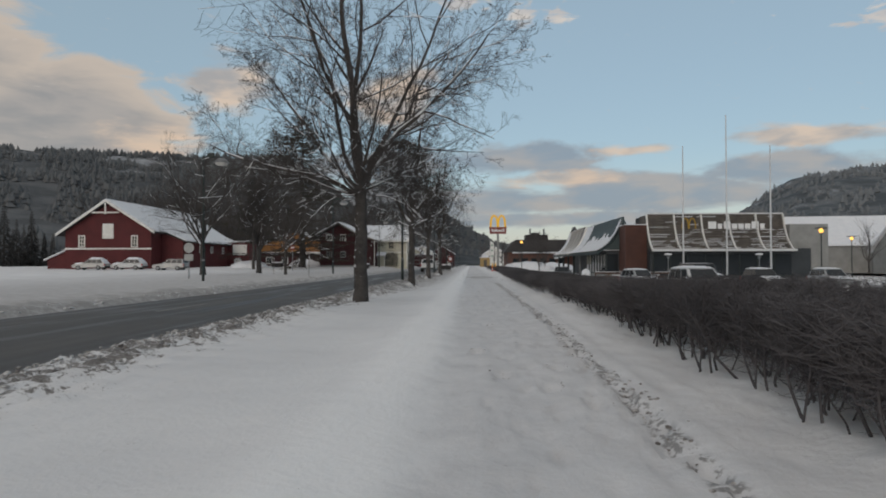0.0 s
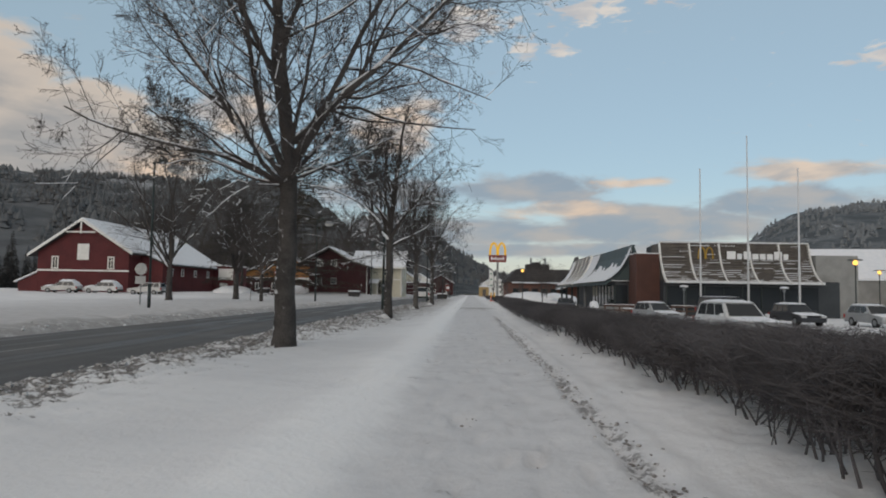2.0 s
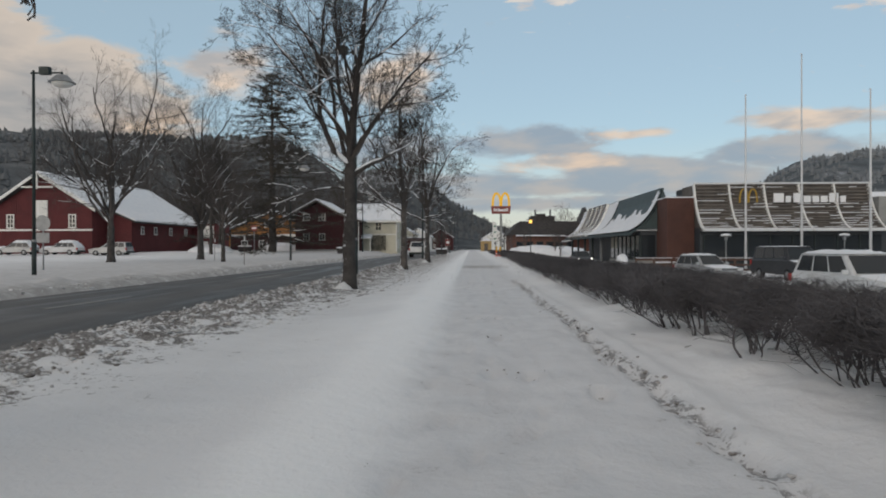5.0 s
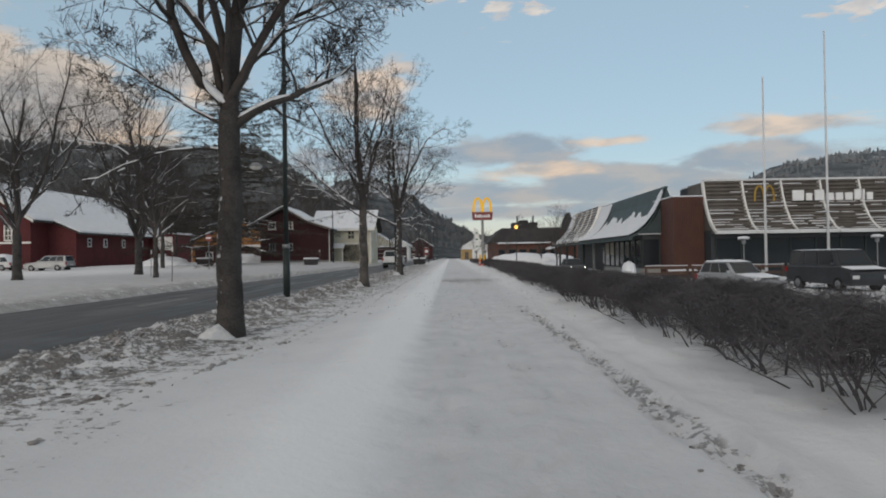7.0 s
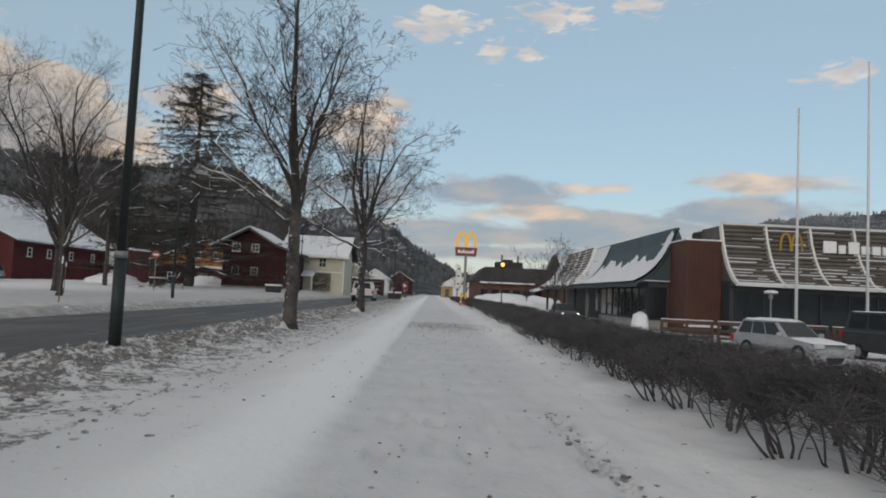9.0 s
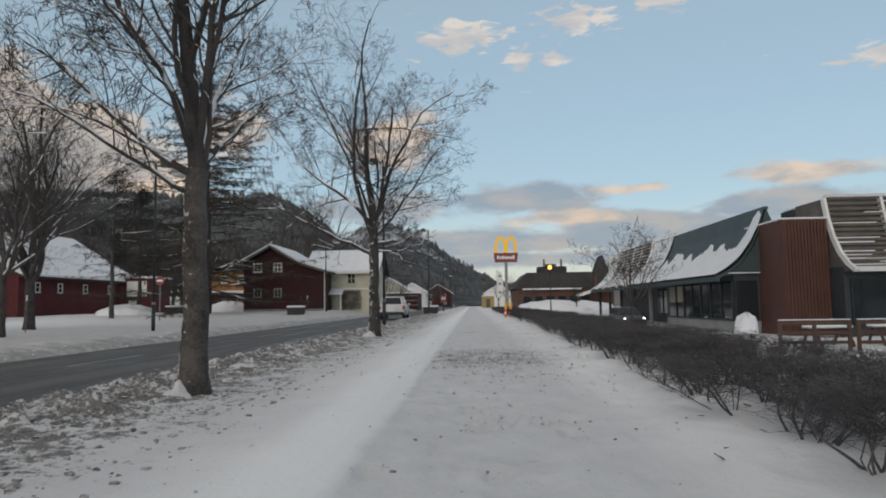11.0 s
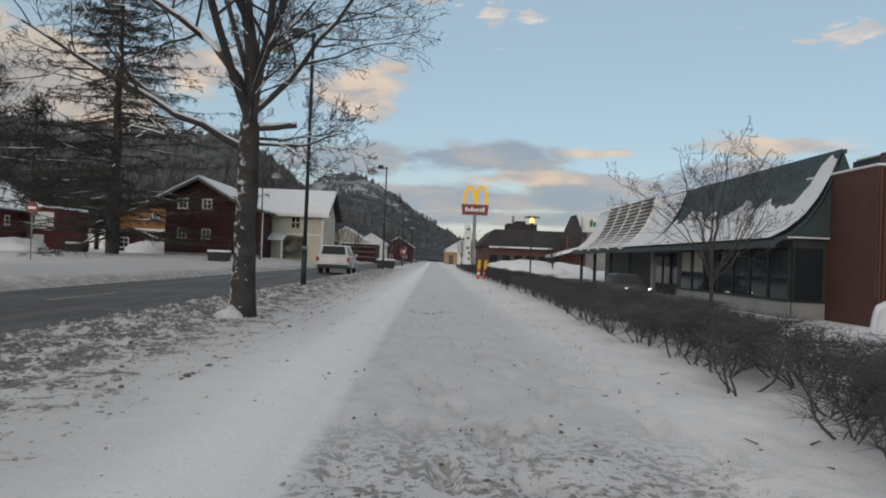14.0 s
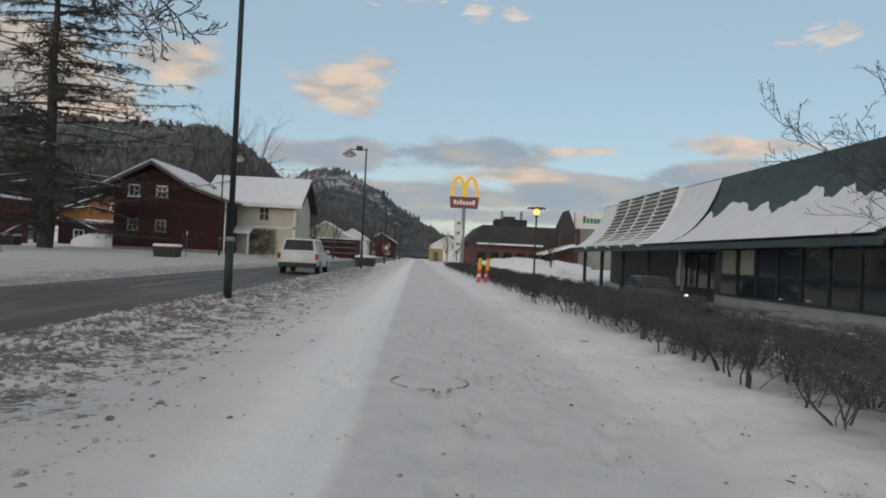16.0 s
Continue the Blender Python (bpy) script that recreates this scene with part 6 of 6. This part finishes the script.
def clod_spot(rng):
    y = rng.uniform(3, 85)
    wide = 0.7 + 1.4 * float(smooth01(8, 34, y))
    return -4.6 + min(1.25, abs(rng.gauss(0, 0.6))) * wide, y


def edge_spot(rng):
    return ROAD_L - 0.2 + rng.gauss(0, 0.25), rng.uniform(5, 130)


def strip_spot(rng):
    return rng.gauss(0.7, 0.55), 52.2 + rng.gauss(0, 1.3) - abs(rng.gauss(0, 1.2))


def path_spot(rng):
    return rng.uniform(-3.2, 2.4), rng.uniform(34, 75)


def trail_spot(rng):
    y = rng.uniform(1, 37)
    return 1.17 + 0.23 * float(smooth01(0, 14, y)) + 0.04 * math.sin(y * 1.3) + rng.gauss(0, 0.07), y


lumps("ploughed_lumps", "grey lumps of dirty ploughed snow on the verge", 15000, verge_spot, lambda r: min(0.032, 0.007 + r.expovariate(1 / 0.010)), CLOD, 1)
lumps("snow_clods", "grey broken clods of ploughed snow on the verge", 12000, clod_spot, lambda r: min(0.036, 0.009 + r.expovariate(1 / 0.010)), CRUST, 11, 0.55)
lumps("edge_lumps", "lumps of snow along the far road edge", 350, edge_spot, lambda r: r.uniform(0.02, 0.06), DRIFT, 2)
lumps("worn_lumps", "dark frozen crumbs on the worn strip of the path", 1700, strip_spot, lambda r: min(0.020, 0.004 + r.expovariate(1 / 0.005)), CLOD, 3)
lumps("snow_crumbs", "scattered crumbs of snow and grit on the path", 1100, path_spot, lambda r: min(0.018, 0.005 + r.expovariate(1 / 0.005)), CLOD, 4)
lumps("trail_crumbs", "kicked-up crumbs along the footprints", 900, trail_spot, lambda r: r.uniform(0.006, 0.022), CLOD, 6)


def print_spot(rng):
    fx, fy = rng.choice(FOOTPRINTS)
    return fx + rng.gauss(0, 0.07), fy + rng.gauss(0, 0.12)


lumps("print_crumbs", "crumbs of grit and snow in the footprints", 1500, print_spot, lambda r: r.uniform(0.004, 0.014), CLOD, 8)

litter = Wood()
rng = random.Random(77)
for _ in range(90):
    x, y = rng.uniform(1.8, 3.1), rng.uniform(12, 75)
    a, ln = rng.uniform(0, math.tau), rng.uniform(0.03, 0.13)
    z = float(ground_height(x, y)) + 0.012
    litter.tube([Vector((x, y, z)), Vector((x + math.cos(a) * ln, y + math.sin(a) * ln, z + 0.015))], [0.006, 0.003], 4)
tagged(mesh_object("twig_litter", litter.v, litter.f, HEDGE), "broken hedge twigs lying on the snow", "twigs", kind="stuff")

# ---- further along the street ----
banner = thing("banner_flag", 3.4, 120.0, 0, 0, "tall green and white banner flag", "banner")
part("pole", rod((0, 0, -0.2), (0, 0, 5.0), 0.05, 0.03, 8), POLE_WHITE, banner)
part("cloth", prism([(0.05, 1.6), (0.55, 2.0), (0.75, 3.4), (0.6, 4.6), (0.05, 4.95)], -0.01, 0.01, "y"), WHITE_PAINT, banner)
for z in (2.2, 3.2, 4.1):
    part("print_bar", box(0.2, 0.5, -0.02, 0.02, z, z + 0.22), GREEN_SIGN, banner)
hut = thing("yellow_hut", 4.4, 208.0, 0, 0, "small ochre yellow hut at the roadside", "hut")
part("wall", box(-1.5, 1.5, 0, 3, -0.2, 2.9), PALE_YELLOW, hut)
part("roof", prism([(-1.8, 2.8), (1.8, 2.8), (0, 3.7)], -0.3, 3.3, "y"), SNOW, hut)
part("door", box(-0.5, 0.5, -0.04, 0, 0, 2.1), LOUVRE, hut)
advert = thing("advert_board", -5.2, 176.0, 0, 0, "red and white roadside board", "sign")
part("post", rod((0, 0.1, -0.1), (0, 0.1, 2.9), 0.07, 0.07, 8), STEEL, advert)
part("panel", box(-0.6, 0.6, -0.06, 0.06, 1.4, 2.9), SIGN_RED, advert, bevel=0.03)
part("print_bar", box(-0.35, 0.35, -0.08, -0.06, 1.9, 2.5), LETTER, advert)
pav = thing("red_pavilion", 0, 0, 0, 0, "low red building with pale bands", "building")
part("wall", box(-16.0, -10.0, 172, 182, -0.2, 3.2), BROWN_WOOD, pav)
for z in (0.9, 1.8, 2.7):
    part("band", box(-16.05, -9.95, 171.9, 172.0, z, z + 0.12), CONCRETE, pav)
part("roof_snow", box(-16.3, -9.7, 171.6, 182.2, 3.2, 3.45), SNOW, pav, bevel=0.08)


def far_house(x, y, w, d, h, rz, wall, label):
    root = thing("far_house", x, y, 0, rz, label, "house", "houses down the street")
    part("wall", prism([(-w / 2, -0.5), (w / 2, -0.5), (w / 2, h), (0, h + w * 0.3), (-w / 2, h)], -d / 2, d / 2, "y"), wall, root)
    for s in (-1, 1):
        part("roof", slab([(s * (w / 2 + 0.5), h - 0.3), (0, h + w * 0.3 + 0.1)] if s < 0 else [(0, h + w * 0.3 + 0.1), (w / 2 + 0.5, h - 0.3)], -d / 2 - 0.5, d / 2 + 0.5, "y", 0.3), SNOW, root)
    for k in (-1, 1):
        window(root, k * w * 0.25 - 0.5, k * w * 0.25 + 0.5, 1.0, 2.3, -d / 2, 1)
        window(root, k * w * 0.25 - 0.5, k * w * 0.25 + 0.5, h - 2.0, h - 0.7, -d / 2, 1)


far_house(-20, 215, 9, 12, 5.0, 0, CREAM, "pale house with snowy roof down the street")
far_house(-17, 245, 8, 10, 5.0, 0, WHITE_PAINT, "white house with snowy roof down the street")
far_house(-12, 300, 10, 12, 5.5, 0, BROWN_WOOD, "dark house with snowy roof down the street")
far_house(10, 290, 10, 12, 5.0, 0, WHITE_PAINT, "white house with snowy roof down the street")
far_house(-70, 215, 9, 12, 5.0, 20, OCHRE, "ochre house on the foot of the hill")
far_house(-100, 260, 10, 12, 5.0, -10, WHITE_PAINT, "white house on the foot of the hill")
far_house(58, 112, 14, 18, 4.2, 80, CONCRETE, "pale long house with snowy roof behind the car park")
far_house(66, 96, 12, 16, 3.2, 85, CONCRETE, "low grey building with snowy roof behind the car park")


def snow_pile(x, y, z, rx, ry, h, seed):
    bm = ball((0, 0, 0), 1.0, (1, 1, 1), subdiv=4)
    for v in bm.verts:
        k = 1 + 0.16 * noise.noise(v.co * 2.2 + Vector((seed, 0, 0))) + 0.08 * noise.noise(v.co * 6)
        v.co = Vector((v.co.x * rx * k, v.co.y * ry * k, max(-0.2, v.co.z * h * k)))
    me = bpy.data.meshes.new("snow_mound")
    bm.to_mesh(me)
    bm.free()
    me.materials.append(SNOW)
    me.polygons.foreach_set("use_smooth", [True] * len(me.polygons))
    ob = new("snow_mound", me)
    ob.matrix_world = pose(x, y, z)
    tagged(ob, "ploughed heap of snow", "snow pile", "ploughed snow heaps")


snow_pile(10.5, 128, -0.6, 5.5, 3.0, 1.9, 1)
snow_pile(16.0, 134, -0.6, 4.5, 3.0, 1.7, 2)
snow_pile(-35.5, 109, 0.2, 3.2, 2.0, 1.3, 3)
snow_pile(-30.5, 126, 0.3, 3.0, 2.0, 1.5, 4)

# ---- woods ----


def conifer(x, y, z, height, seed):
    """A dense spruce: whorls of drooping branch fans round a tapered trunk."""
    rng = random.Random(seed)
    root = thing("spruce_tree", x, y, z, 0, "dark dense spruce at the edge of the woods", "tree", "spruces behind the barn")
    trunk, crown = Wood(), Wood()
    trunk.tube([Vector((0, 0, -0.5)), Vector((0, 0, height))], [0.28, 0.03], 8)
    h = 0.8
    while h < height - 0.3:
        t = h / height
        for k in range(8):
            a = rng.uniform(0, math.tau)
            ln = (1 - t) * height * 0.20 * rng.uniform(0.7, 1.1) + 0.25
            d = Vector((math.cos(a), math.sin(a), 0))
            p = Vector((0, 0, h))
            mid, tip = p + d * ln * 0.55 + Vector((0, 0, -0.05 * ln)), p + d * ln + Vector((0, 0, -0.35 * ln))
            crown.tube([p, mid, tip], [0.05 * (1 - t) + 0.03, 0.13 * (1 - t) + 0.05, 0.02], 3)
            for _ in range(4):
                q = p.lerp(tip, rng.uniform(0.3, 1))
                e = Vector((rng.gauss(0, 0.5), rng.gauss(0, 0.5), rng.uniform(-1.0, -0.2))) * 0.55
                crown.tube([q, q + e * (1.2 - t)], [0.07, 0.015], 3)
        h += height * 0.038
    mesh_object("trunk", trunk.v, trunk.f, BARK, root)
    mesh_object("crown", crown.v, crown.f, WOODS, root)
    return root


base_spruce = [conifer(-98, 150, 0, 13, 1), conifer(-96, 138, 0, 14, 2), conifer(-104, 145, 0, 15, 3)]
rng = random.Random(8)
for k in range(70):
    src = base_spruce[k % 3]
    x, y = rng.uniform(-165, -86), rng.uniform(125, 185)
    s = rng.uniform(0.5, 0.8)
    copy_thing(src, pose(x, y, 0, 0, 0, rng.uniform(0, 360)) @ Matrix.Diagonal((s, s, s, 1)))

wood_src = bare_tree("wood_tree", -60, 165, 0.0, 301, 3.0, 0.3, 17.0, 5.0, "bare dark tree in the wood behind the houses", 7, 3, (6, 5, 3), group="trees behind the houses", low=(45, 75), snowy=-1)
wood_src_b = bare_tree("wood_tree", -52, 158, 0.0, 302, 2.5, 0.26, 15.0, 4.6, "bare dark tree in the wood behind the houses", 7, 3, (6, 5, 3), group="trees behind the houses", low=(45, 75), snowy=-1)
rng = random.Random(18)
for k in range(64):
    x, y = rng.uniform(-84, -22), rng.uniform(142, 200)
    s = rng.uniform(0.8, 1.35)
    copy_thing(wood_src if k % 2 else wood_src_b, pose(x, y, 0, 0, 0, rng.uniform(0, 360)) @ Matrix.Diagonal((s, s, s, 1)))
for x, y, s in ((-11, 150, 0.5), (-15, 160, 0.7), (-9, 205, 0.6), (-8, 232, 0.7), (8.5, 158, 0.35), (12, 170, 0.4), (8, 235, 0.6), (12, 260, 0.7), (-14, 270, 0.8), (6.5, 320, 0.8), (-9, 340, 0.9), (13.5, 126, 0.3), (44, 78, 0.4), (48, 74, 0.3), (41, 90, 0.4), (52, 83, 0.45), (55, 76, 0.4)):
    copy_thing(wood_src_b, pose(x, y, 0, 0, 0, x * 50) @ Matrix.Diagonal((s, s, s, 1)))
